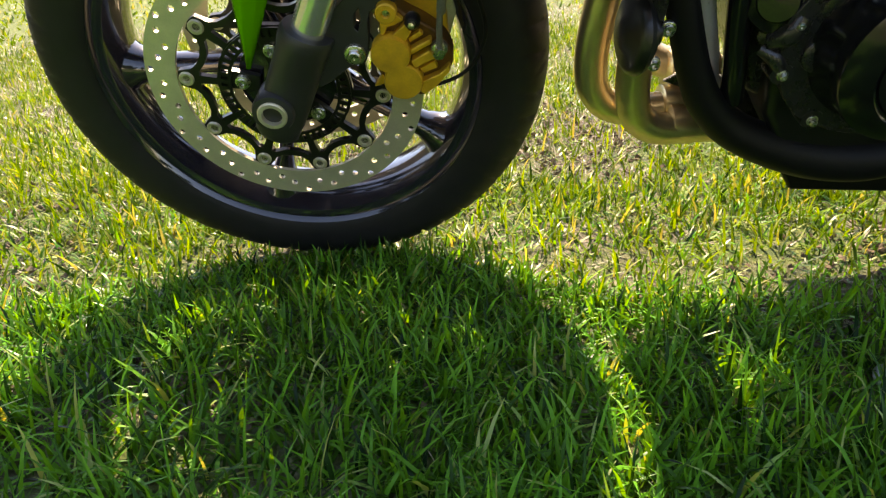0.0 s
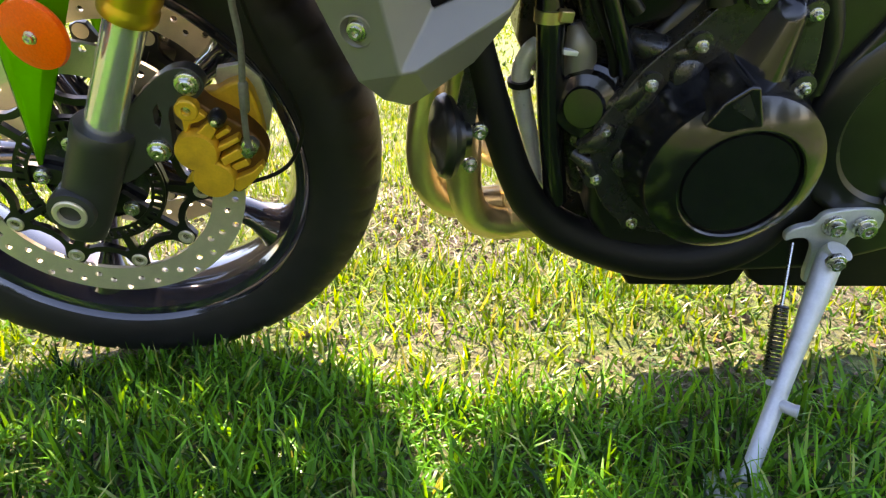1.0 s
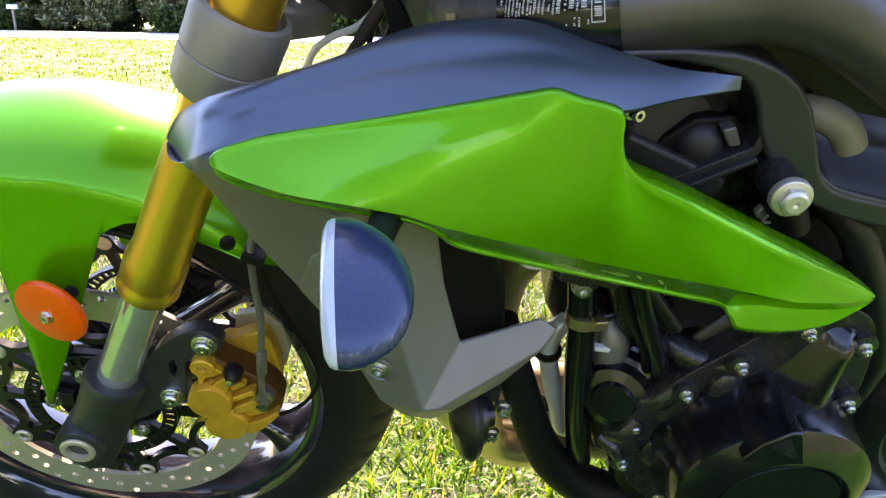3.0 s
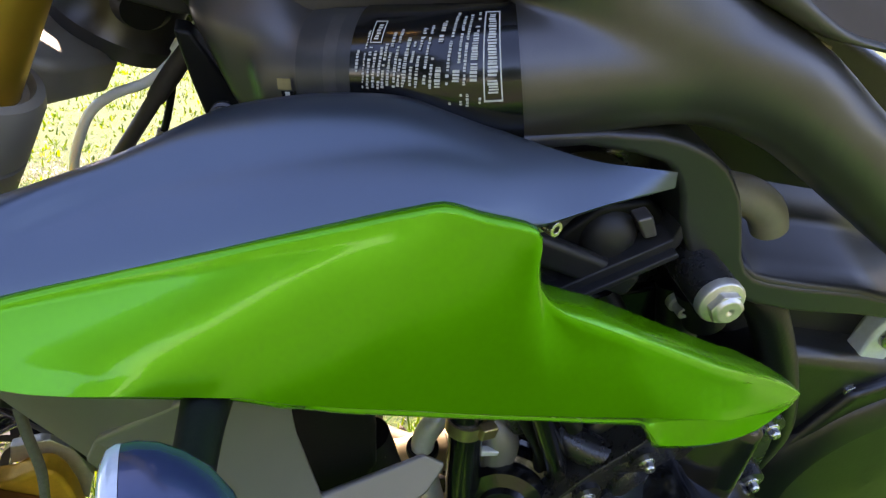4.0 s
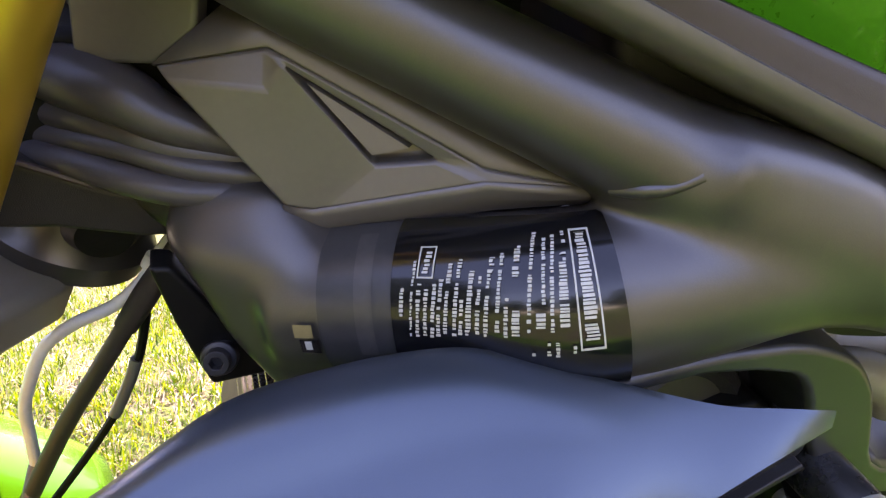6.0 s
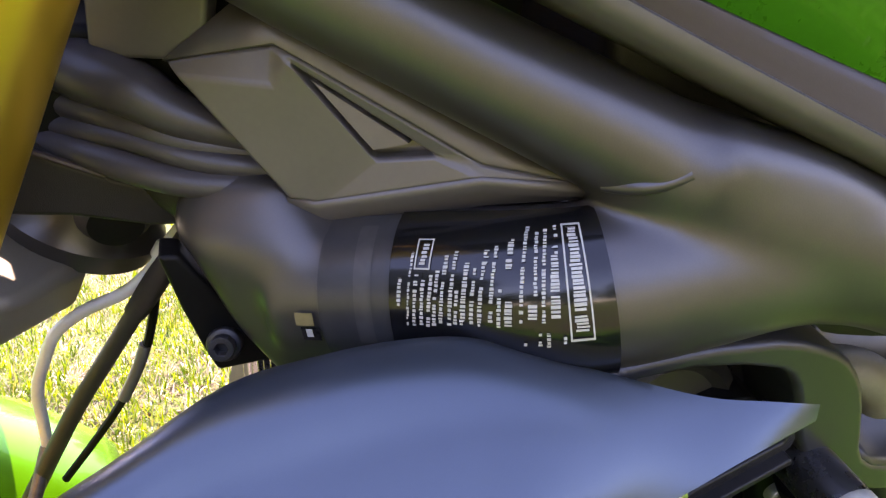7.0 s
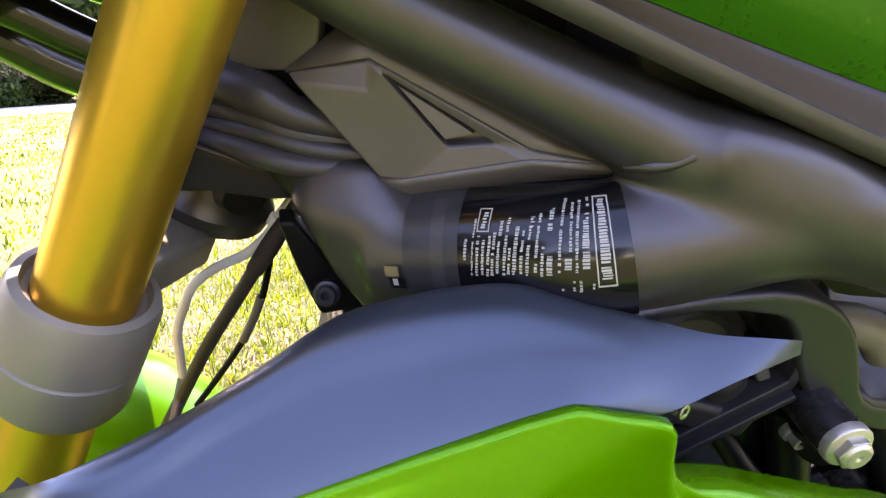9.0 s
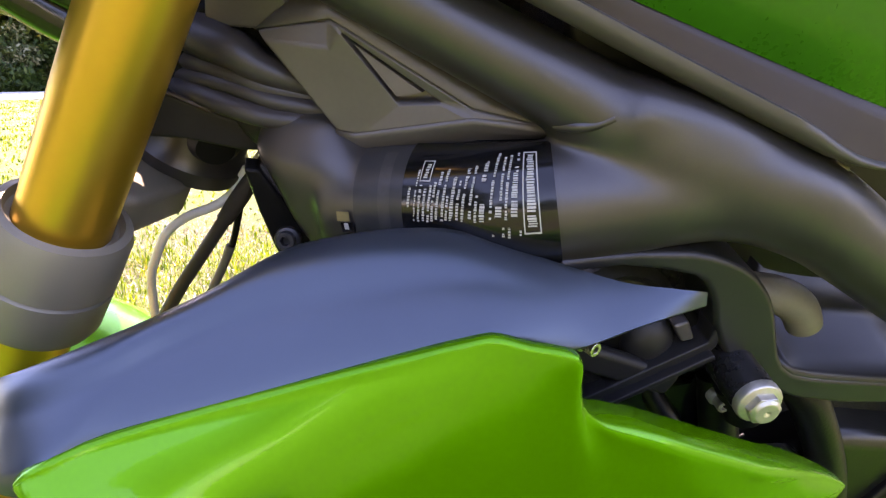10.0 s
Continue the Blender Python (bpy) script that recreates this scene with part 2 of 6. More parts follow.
M_GROUND = ground_material()
# deep green carries the motorcycle's shade; M_LAWN carries the sunlit yellow-green
M_GRASS = leaf_material("grass_shade_toned", (0.003, 0.026, 0.004), (0.110, 0.40, 0.026), (0.30, 0.40, 0.12), 0.06, 0.36, glow=(2.2, 1.3, 0.25))
M_LAWN = leaf_material("lawn_sun_toned", (0.016, 0.068, 0.002), (0.190, 0.350, 0.005), (0.32, 0.34, 0.10), 0.10, 0.40, glow=(1.75, 1.25, 0.45))
M_STRAW = leaf_material("dry_thatch", (0.16, 0.145, 0.09), (0.44, 0.40, 0.28), (0.22, 0.30, 0.03), 0.30, 0.25, glow=(1.1, 1.0, 0.7))
M_STALK = leaf_material("bleached_stalks", (0.34, 0.30, 0.24), (0.66, 0.60, 0.50), (0.22, 0.30, 0.03), 0.15, 0.25, glow=(1.0, 0.95, 0.8))
M_LEAF = leaf_material("tree_leaves", (0.02, 0.045, 0.012), (0.05, 0.10, 0.02), (0.10, 0.14, 0.03), 0.08, 0.3, 0.6)
M_LEAF2 = leaf_material("shrub_leaves", (0.05, 0.08, 0.03), (0.12, 0.17, 0.07), (0.30, 0.33, 0.22), 0.25, 0.3, 0.6)
M_SCUFF = mat("scuffed_paint", (0.30, 0.42, 0.20), 0.6, var=0.4, scale=300, fine=1500, bump=0.1)
M_SOIL = mat("soil_crumbs", (0.13, 0.09, 0.05), 0.9, var=0.5, scale=70, fine=500, bump=0.4)
M_BARK = mat("bark", (0.10, 0.075, 0.055), 0.85, var=0.4, scale=6, fine=60, bump=0.6)
M_CONCRETE = mat("road_concrete", (0.52, 0.50, 0.46), 0.8, var=0.12, scale=0.8, fine=30, bump=0.2)
M_POLE = mat("pole_wood", (0.26, 0.23, 0.20), 0.8, var=0.2, scale=4, fine=40, bump=0.3)


# ---- shape helpers ----
def part(name, bm, material, parent, label="", sharp=38.0, bevel=0.0, thick=0.0, segs=2):
    """Links a bmesh as one mesh object under a thing or a part."""
    bmesh.ops.recalc_face_normals(bm, faces=bm.faces)
    me = bpy.data.meshes.new(name)
    bm.to_mesh(me)
    bm.free()
    me.polygons.foreach_set("use_smooth", [True] * len(me.polygons))
    me.set_sharp_from_angle(angle=radians(sharp))
    me.materials.append(material)
    ob = new(name, me)
    ob.parent = parent
    if thick:
        sm = ob.modifiers.new("thickness", "SOLIDIFY")
        sm.thickness, sm.offset = thick, 0.0
    if bevel:
        bv = ob.modifiers.new("rounding", "BEVEL")
        bv.width, bv.segments, bv.limit_method, bv.angle_limit = bevel, segs, "ANGLE", radians(32)
        bv.harden_normals = True
    if label:
        ob["label"] = label
    return ob


def spline(pts, n=6, closed=False):
    """A smooth curve through the points."""
    p = [Vector(q) for q in pts]
    k = len(p)
    out = []
    for i in range(k if closed else k - 1):
        if closed:
            a, b, c, d = p[i - 1], p[i], p[(i + 1) % k], p[(i + 2) % k]
        else:
            a, b, c, d = p[max(i - 1, 0)], p[i], p[i + 1], p[min(i + 2, k - 1)]
        for j in range(n):
            t = j / n
            out.append(0.5 * ((2 * b) + (c - a) * t + (2 * a - 5 * b + 4 * c - d) * t * t + (3 * b - a - 3 * c + d) * t ** 3))
    if not closed:
        out.append(p[-1])
    return out


def grid(bm, rows, wrap=False):
    vs = [[bm.verts.new(q) for q in row] for row in rows]
    for r0, r1 in zip(vs, vs[1:]):
        k = len(r0)
        for j in range(k if wrap else k - 1):
            bm.faces.new((r0[j], r0[(j + 1) % k], r1[(j + 1) % k], r1[j]))
    return vs


def tube(pts, radius, seg=14, n=6, bm=None, squash=1.0):
    """A round bar along a smooth curve; radius is a number or one for each point. squash: width against height."""
    bm = bm or bmesh.new()
    path = spline(pts, n)
    if not isinstance(radius, (int, float)):
        rs = [q[0] for q in spline([(r, 0, 0) for r in radius], n)]
    else:
        rs = [radius] * len(path)
    rows, side = [], None
    for i, q in enumerate(path):
        t = (path[min(i + 1, len(path) - 1)] - path[max(i - 1, 0)]).normalized()
        if side is None:
            side = t.orthogonal().normalized() if abs(t.y) > 0.9 else t.cross(Vector((0, 1, 0))).normalized()
        side = (side - t * side.dot(t)).normalized()
        up = t.cross(side)
        rows.append([q + rs[i] * (math.cos(u) * side + squash * math.sin(u) * up) for u in (math.tau * j / seg for j in range(seg))])
    vs = grid(bm, rows, True)
    bm.faces.new(vs[0])
    bm.faces.new(vs[-1])
    return bm


def axis_matrix(origin, axis):
    return Matrix.Translation(origin) @ Vector(axis).to_track_quat("Z", "Y").to_matrix().to_4x4()


def lathe(profile, origin, axis, seg=48, bm=None, caps=True):
    """A turned shape: pairs of radius and height along the axis from the origin."""
    bm = bm or bmesh.new()
    m = axis_matrix(origin, axis)
    rows = [[m @ Vector((r * math.cos(u), r * math.sin(u), h)) for u in (math.tau * j / seg for j in range(seg))] for r, h in profile]
    vs = grid(bm, rows, True)
    if caps:
        for ring, (r, h) in ((vs[0], profile[0]), (vs[-1], profile[-1])):
            if r > 1e-5:
                bm.faces.new(ring)
    return bm


def prism(outline, depth, m=None, holes=(), bm=None, smooth_n=0):
    """A plate: an outline in the local x-y plane, pushed along z from 0 to depth, with holes through it."""
    bm = bm or bmesh.new()
    m = m or Matrix.Identity(4)
    loops = []
    if smooth_n:
        outline = [(q.x, q.y) for q in spline([(x, y, 0) for x, y in outline], smooth_n, True)]
    for loop in (outline, *holes):
        v0 = [bm.verts.new(m @ Vector((x, y, 0))) for x, y in loop]
        v1 = [bm.verts.new(m @ Vector((x, y, depth))) for x, y in loop]
        loops.append((v0, v1))
        k = len(v0)
        for j in range(k):
            bm.faces.new((v0[j], v0[(j + 1) % k], v1[(j + 1) % k], v1[j]))
    for side in (0, 1):
        if holes:
            edges = []
            for lp in loops:
                v = lp[side]
                edges += [bm.edges.get((v[j], v[(j + 1) % len(v)])) for j in range(len(v))]
            bmesh.ops.triangle_fill(bm, use_beauty=True, use_dissolve=False, edges=edges)
        else:
            bm.faces.new(loops[0][side])
    return bm


# plates in the motorcycle's own side plane: x back, y up, and depth towards the machine's left
def side_plane(b):
    return Matrix(((1, 0, 0, 0), (0, 0, -1, b), (0, 1, 0, 0), (0, 0, 0, 1)))


def slab(outline, b_in, b_out, holes=(), smooth_n=0, bm=None):
    return prism(outline, b_in - b_out, side_plane(b_in), holes, bm, smooth_n)


def ring2(r, cx=0.0, cy=0.0, n=24, turn=0.0):
    return [(cx + r * math.cos(math.tau * j / n + turn), cy + r * math.sin(math.tau * j / n + turn)) for j in range(n)]


def block(center, size, turn=(0, 0, 0), bm=None):
    bm = bm or bmesh.new()
    m = pose(*center, *turn) @ Matrix.Diagonal((*size, 1))
    bmesh.ops.create_cube(bm, size=1, matrix=m)
    return bm


def bolt(origin, axis, r, parent, name="bolt", material=None, h=None, socket=True, label=""):
    """A flanged hexagon bolt."""
    h = h or r * 0.9
    bm = lathe([(r * 0.2, -0.004), (r, -0.004), (r, 0), (r * 0.96, r * 0.14), (r * 0.74, r * 0.22)], origin, axis, 20)
    m = axis_matrix(origin, axis)
    if socket:
        prism(ring2(r * 0.72, n=12), h, m, (ring2(r * 0.36, n=6),), bm)
    else:
        prism(ring2(r * 0.74, n=6), h * 0.8, m, (), bm)
        lathe([(r * 0.62, h * 0.8), (r * 0.5, h), (r * 0.16, h), (0.0, h * 0.85)], origin, axis, 18, bm, caps=False)
    return part(name, bm, material or M_ALU, parent, label, sharp=30, bevel=r * 0.06, segs=1)


# ---- the motorcycle, in its own axes: x to its tail, y to its right side, z up along its lean ----
bike = new("motorcycle")
tagged(bike, "bright green naked motorcycle with gold forks, leaning on its side stand", "motorcycle")
bike.matrix_world = Matrix(((0.99939, 0.03267, -0.01209, -0.1492), (-0.03483, 0.93726, -0.34688, 0.9884), (0, 0.34709, 0.93783, 0.0118), (0, 0, 0, 1)))
LEFT = (0, -1, 0)
WHEEL = (0, 0, 0.300)


def tyre_mesh():
    prof = [(0.216, -0.045), (0.222, -0.0520), (0.232, -0.0565), (0.245, -0.0592), (0.258, -0.0598), (0.268, -0.0582), (0.276, -0.0545), (0.2835, -0.048),
            (0.2895, -0.039), (0.2942, -0.029), (0.2975, -0.018), (0.2993, -0.007)]
    prof = prof + [(r, -b) for r, b in reversed(prof)]
    seg, rows = 420, []
    for i, (r, b) in enumerate(prof):
        row = []
        for j in range(seg):
            rr = r
            step = i if b < 0 else len(prof) - 1 - i
            k = (j + step) % 16
            if (k == 3 and 5 <= step <= 9) or (k == 11 and 6 <= step <= 8):
                rr -= 0.006
            u = math.tau * j / seg
            row.append((rr * math.cos(u), b, 0.3 + rr * math.sin(u)))
        rows.append(row)
    bm = bmesh.new()
    grid(bm, rows, True)
    return bm


rim_prof = [(0.2215, 0.0535), (0.2235, 0.051), (0.2215, 0.0485), (0.213, 0.047), (0.207, 0.0445), (0.2035, 0.036), (0.199, 0.022), (0.1965, 0.008)]
rim_prof = [(r, -h) for r, h in rim_prof] + [(r, h) for r, h in reversed(rim_prof)]
front_wheel = part("front_wheel", lathe([*rim_prof, (0.214, 0.045), (0.208, 0.02), (0.208, -0.02), (0.214, -0.045), rim_prof[0]], WHEEL, (0, 1, 0), 160, caps=False), M_RIM, bike,
                   "gloss black cast rim standing on the grass")
part("tyre", tyre_mesh(), M_RUBBER, front_wheel, "black road tyre with short slanted grooves", sharp=60)
part("hub", lathe([(0.02, -0.056), (0.055, -0.056), (0.055, -0.048), (0.036, -0.04), (0.034, 0.04), (0.055, 0.048), (0.055, 0.056), (0.02, 0.056)], WHEEL, (0, 1, 0), 48), M_RIM, front_wheel)
for k in range(5):
    u = radians(180.6 + 72 * k)
    rad, tan = Vector((math.cos(u), 0, math.sin(u))), Vector((-math.sin(u), 0, math.cos(u)))
    bm = bmesh.new()
    rows = []
    for r, half, deep in ((0.028, 0.020, 0.036), (0.055, 0.0155, 0.030), (0.10, 0.0115, 0.020), (0.145, 0.0115, 0.019), (0.175, 0.015, 0.022), (0.192, 0.023, 0.028), (0.204, 0.036, 0.034)):
        c0 = Vector(WHEEL) + rad * r
        rows.append([c0 + tan * half * math.cos(w) * (1 if abs(math.cos(w)) > 0.01 else 0) + Vector((0, deep * math.sin(w), 0)) for w in (math.tau * j / 16 for j in range(16))])
    grid(bm, rows, True)
    part("spoke", bm, M_RIM, front_wheel, sharp=50)
# valve stem
part("valve", tube([(0.165, -0.012, 0.40), (0.158, -0.014, 0.392), (0.150, -0.020, 0.386)], 0.004), M_BLACK, front_wheel)


def brake_disc(b, side):
    """side -1: left. A drilled ring with its carrier, buttons and toothed ring."""
    holes, cycle = [], (0.1450, 0.1330, 0.1400, 0.1500, 0.1380)
    for k in range(54):
        u = radians(148.5 + 6.667 * k)
        holes.append([(q[0], q[1] + 0.3) for q in ring2(0.0038, cycle[k % 5] * math.cos(u), cycle[k % 5] * math.sin(u), 8)])
    ring = part("brake_disc", slab([(x, z + 0.3) for x, z in ring2(0.1555, n=128)], b + 0.0024, b - 0.0024, [[(x, z + 0.3) for x, z in ring2(0.1215, n=96)], *holes]),
                M_DISC, bike, "drilled steel brake disc with worn surface", sharp=30)
    outer, wins = [], []
    for k in range(10):
        u0 = radians(-80.3 + 36 * k)
        for du, r in ((-0.080, 0.1185), (0.0, 0.1205), (0.080, 0.1185), (0.105, 0.111), (0.13, 0.104), (0.20, 0.0985), (0.314, 0.0965), (0.428, 0.0985), (0.498, 0.104), (0.523, 0.111)):
            outer.append((r * math.cos(u0 + du), 0.3 + r * math.sin(u0 + du)))
        wide = []
        for du, r in ((0.055, 0.0765), (0.314, 0.0755), (0.573, 0.0765), (0.575, 0.0955), (0.52, 0.0960), (0.42, 0.0905), (0.314, 0.0890), (0.208, 0.0905), (0.108, 0.0960), (0.053, 0.0955)):
            wide.append((r * math.cos(u0 + du), 0.3 + r * math.sin(u0 + du)))
        wins.append(wide)
    part("carrier", slab(outer, b + 0.004, b - 0.003, [[(x, z + 0.3) for x, z in ring2(0.0718, n=48)], *wins]), M_CARRIER, ring, "black spider carrier", sharp=30)
    for k in range(10):
        u = radians(-80.3 + 36 * k)
        c0 = (0.1105 * math.cos(u), b, 0.3 + 0.1105 * math.sin(u))
        part("button", lathe([(0.0022, -0.004), (0.0088, -0.004), (0.0088, 0.0042), (0.0078, 0.0054), (0.0050, 0.0054), (0.0040, 0.0030), (0.0022, 0.0030)], c0, (0, side, 0), 20), M_DISC, ring)
    teeth = []
    for k in range(48):
        u = math.tau * k / 48
        teeth.append([(r * math.cos(u + d), 0.3 + r * math.sin(u + d)) for r, d in ((0.0635, -0.03), (0.0715, -0.03), (0.0715, 0.03), (0.0635, 0.03))])
    part("sensor_ring", slab([(x, z + 0.3) for x, z in ring2(0.0745, n=72)], b - side * 0.001 + side * 0.008, b - side * 0.003 + side * 0.008, [[(x, z + 0.3) for x, z in ring2(0.060, n=48)], *teeth]), M_CARRIER, ring,
         "slotted sensor ring", sharp=30)
    for k in range(5):
        u = radians(-48 + 72 * k)
        part("carrier_arm", slab([(r * math.cos(u + d), 0.3 + r * math.sin(u + d)) for r, d in ((0.030, -0.30), (0.056, -0.20), (0.0745, -0.13), (0.0745, 0.13), (0.056, 0.20), (0.030, 0.30))], b + 0.004, b - 0.003), M_CARRIER, ring)
        bolt((0.047 * math.cos(u), b + side * 0.006, 0.3 + 0.047 * math.sin(u)), (0, side, 0), 0.0085, ring, "disc_bolt", h=0.005)


brake_disc(-0.064, -1)
brake_disc(0.064, 1)

RAKE = Vector((0.499, 0, 1)).normalized()


def leg_at(c, b=0.0, back=0.0):
    """A point on the fork leg's axis at height c; back: off the axis to the rear."""
    return Vector((0.4988 * c - 0.1425, b, c)) + back * Vector((RAKE.z, 0, -RAKE.x))


def fork(side):
    b = side * 0.099
    body = lathe([(0.006, 0.0), (0.018, 0.001), (0.0245, 0.008), (0.0265, 0.03), (0.0268, 0.06), (0.0270, 0.118), (0.0285, 0.128), (0.0285, 0.140), (0.0265, 0.144), (0.0182, 0.145)], leg_at(0.2555, b), RAKE, 40)
    for v in body.verts:
        low_part = min(1.0, max(0.0, (0.375 - v.co.z) / 0.05))
        v.co.y = b + (v.co.y - b) * (1 - 0.40 * low_part)
    leg = part("fork_leg", body, M_LEG, bike, "satin black cast fork bottom")
    part("axle_boss", lathe([(0.004, -0.03), (0.0225, -0.03), (0.0235, 0.004), (0.022, 0.008), (0.0165, 0.009), (0.0150, 0.006)], (-0.004, b + side * 0.0125, 0.2985), (0, side, 0), 40), M_LEG, leg)
    part("axle_end", lathe([(0.0165, -0.002), (0.0165, 0.0105), (0.0150, 0.0118), (0.0112, 0.0118), (0.0105, 0.002), (0.0, 0.002)], (-0.004, b + side * 0.0125, 0.2985), (0, side, 0), 36), M_DISC, leg, "hollow steel axle end")
    # black hexagon puts the shade of the deep socket into colour
    part("axle_socket_shade", prism(ring2(0.0100, n=6), 0.004, axis_matrix((-0.004, b + side * 0.0130, 0.2985), (0, side, 0))), M_BLACK, leg)
    # lug that carries the caliper
    lug = part("caliper_bracket", slab([(0.020, 0.330), (0.056, 0.378), (0.090, 0.415), (0.118, 0.436), (0.139, 0.4385), (0.150, 0.424), (0.140, 0.409), (0.114, 0.400), (0.108, 0.366), (0.102, 0.345), (0.084, 0.340), (0.050, 0.318)],
               side * 0.084, side * 0.099, holes=[[(0.098, 0.398), (0.103, 0.404), (0.104, 0.392), (0.099, 0.380), (0.096, 0.384)]], smooth_n=3) if side < 0 else slab([(0.020, 0.330), (0.056, 0.378), (0.090, 0.415), (0.118, 0.436), (0.139, 0.4385), (0.150, 0.424), (0.140, 0.409), (0.114, 0.400), (0.108, 0.366), (0.102, 0.345), (0.084, 0.340), (0.050, 0.318)], 0.099, 0.084, smooth_n=3),
               M_LEG, leg, bevel=0.003)
    part("inner_tube", lathe([(0.0182, 0.0), (0.0182, 0.20)], leg_at(0.382, b), RAKE, 48), M_CHROME, leg, "polished chrome fork tube")
    part("fork_tube", lathe([(0.0185, 0.0), (0.0238, 0.0), (0.0250, 0.003), (0.0250, 0.010), (0.0238, 0.013), (0.0238, 0.016), (0.0250, 0.019), (0.0248, 0.036), (0.0226, 0.048), (0.0216, 0.16), (0.0216, 0.56), (0.020, 0.565), (0.0, 0.566)],
                           leg_at(0.488, b), RAKE, 64), M_GOLD, leg, "gold anodised upside-down fork tube")
    for c0, name in ((brk1, "bracket_bolt"), (brk2, "bracket_bolt")):
        bolt((c0[0], side * 0.101, c0[1]), (0, side, 0), 0.0115, lug, name, socket=False, h=0.008)
    # caliper: backbone, twin piston cover, lugs
    def cut(shape, b0, b1, n=0):
        return slab(shape, -b0 if side < 0 else b1, -b1 if side < 0 else b0, smooth_n=n)

    # body in the crevice brown, so gaps between the gold ribs read as shaded
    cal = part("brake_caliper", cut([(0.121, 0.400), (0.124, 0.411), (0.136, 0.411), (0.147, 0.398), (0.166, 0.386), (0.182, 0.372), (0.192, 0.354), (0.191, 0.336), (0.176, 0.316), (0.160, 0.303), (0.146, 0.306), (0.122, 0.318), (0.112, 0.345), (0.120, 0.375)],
                                    0.072, 0.0985, 3), M_CALIPER_CREVICE, bike, "gold painted twin-piston brake caliper", bevel=0.004, segs=3)
    o = side * 0.0975
    cover = bmesh.new()
    for a, c in ((0.1305, 0.3585), (0.1405, 0.3270)):
        lathe([(0.0, 0.0), (0.0205, 0.0), (0.0205, 0.0125), (0.0192, 0.0150), (0.0, 0.0156)], (a, o, c), (0, side, 0), 40, cover, caps=False)
    part("piston_cover", cover, M_CALIPER, cal)
    part("pin_boss", lathe([(0.0035, 0.0), (0.0108, 0.0), (0.0108, 0.010), (0.0095, 0.0115), (0.0045, 0.0115), (0.0035, 0.006)], (0.1305, o, 0.4015), (0, side, 0), 28), M_CALIPER, cal)
    part("slide_pin", lathe([(0.0, 0.0), (0.0034, 0.0), (0.0034, 0.0085), (0.0, 0.009)], (0.1305, o, 0.4015), (0, side, 0), 12, caps=False), M_ALU, cal)
    for shape, deep in (([(0.122, 0.378), (0.1235, 0.393), (0.131, 0.394), (0.141, 0.399), (0.147, 0.393), (0.138, 0.388), (0.130, 0.386), (0.1265, 0.378)], 0.1055), ([(0.134, 0.378), (0.148, 0.390), (0.154, 0.381), (0.147, 0.371), (0.138, 0.371)], 0.1085),
                        ([(0.1495, 0.3735), (0.162, 0.381), (0.1655, 0.3765), (0.1505, 0.368)], 0.1050), ([(0.1505, 0.3625), (0.172, 0.3735), (0.1735, 0.3680), (0.1505, 0.3560)], 0.1085), ([(0.1505, 0.3505), (0.170, 0.3615), (0.1765, 0.3530), (0.1535, 0.3420)], 0.1105),
                        ([(0.158, 0.3395), (0.174, 0.3475), (0.1775, 0.3395), (0.162, 0.3335)], 0.1060), ([(0.158, 0.3245), (0.178, 0.3330), (0.189, 0.3430), (0.1905, 0.3370), (0.175, 0.3190), (0.161, 0.3090), (0.157, 0.3130)], 0.1080), ([(0.107, 0.316), (0.118, 0.331), (0.121, 0.320), (0.113, 0.317)], 0.1000)):
        part("rib", cut(shape, 0.090, deep), M_CALIPER, cal, bevel=0.0016, segs=2)
    part("bleed_cap", lathe([(0.0, 0.0), (0.0080, 0.0), (0.0080, 0.010), (0.005, 0.014), (0.0, 0.014)], (0.1555, o, 0.3905), (0, side, 0.1), 18, caps=False), M_RUBBER2, cal)
    part("bleed_screw", lathe([(0.0, 0.0), (0.0034, 0.0), (0.0034, 0.006), (0.0, 0.007)], (0.1555, o + side * 0.0135, 0.3919), (0, side, 0.1), 8, caps=False), M_ALU, cal)
    part("caliper_body_inner", cut([(0.132, 0.395), (0.150, 0.402), (0.172, 0.412), (0.184, 0.398), (0.188, 0.352), (0.176, 0.322), (0.130, 0.325)], 0.054, 0.072, 2), M_CALIPER, cal, bevel=0.004)
    part("pad_plate", cut([(0.146, 0.398), (0.150, 0.416), (0.176, 0.420), (0.190, 0.404), (0.196, 0.372), (0.188, 0.345), (0.180, 0.350), (0.184, 0.380), (0.176, 0.400)], 0.044, 0.052), M_ZINC, cal, "bare metal brake pad plate", bevel=0.001)
    part("banjo_bolt", lathe([(0.0, 0.0), (0.0085, 0.0), (0.0085, 0.004), (0.0062, 0.005), (0.0062, 0.013), (0.0, 0.014)], (0.180, o + side * 0.006, 0.3600), (0, side, 0), 6, caps=False), M_ALU, cal)
    part("banjo_eye", lathe([(0.003, 0.0), (0.0085, 0.0), (0.0085, 0.006), (0.003, 0.006)], (0.180, o + side * 0.001, 0.3600), (0, side, 0), 24), M_HOSE, cal)
    # steering collar
    part("clamp_collar", lathe([(0.0218, 0.0), (0.0290, 0.001), (0.0312, 0.006), (0.0318, 0.028), (0.0305, 0.0292), (0.0318, 0.0304), (0.0318, 0.056), (0.0300, 0.061), (0.0262, 0.0622), (0.0245, 0.058), (0.0218, 0.057)], leg_at(0.664, b), RAKE, 56, caps=False), M_COLLAR, bike,
         "satin grey lower fork clamp collar")


brk1, brk2 = (0.135, 0.4245), (0.0925, 0.3555)
fork(-1)
fork(1)
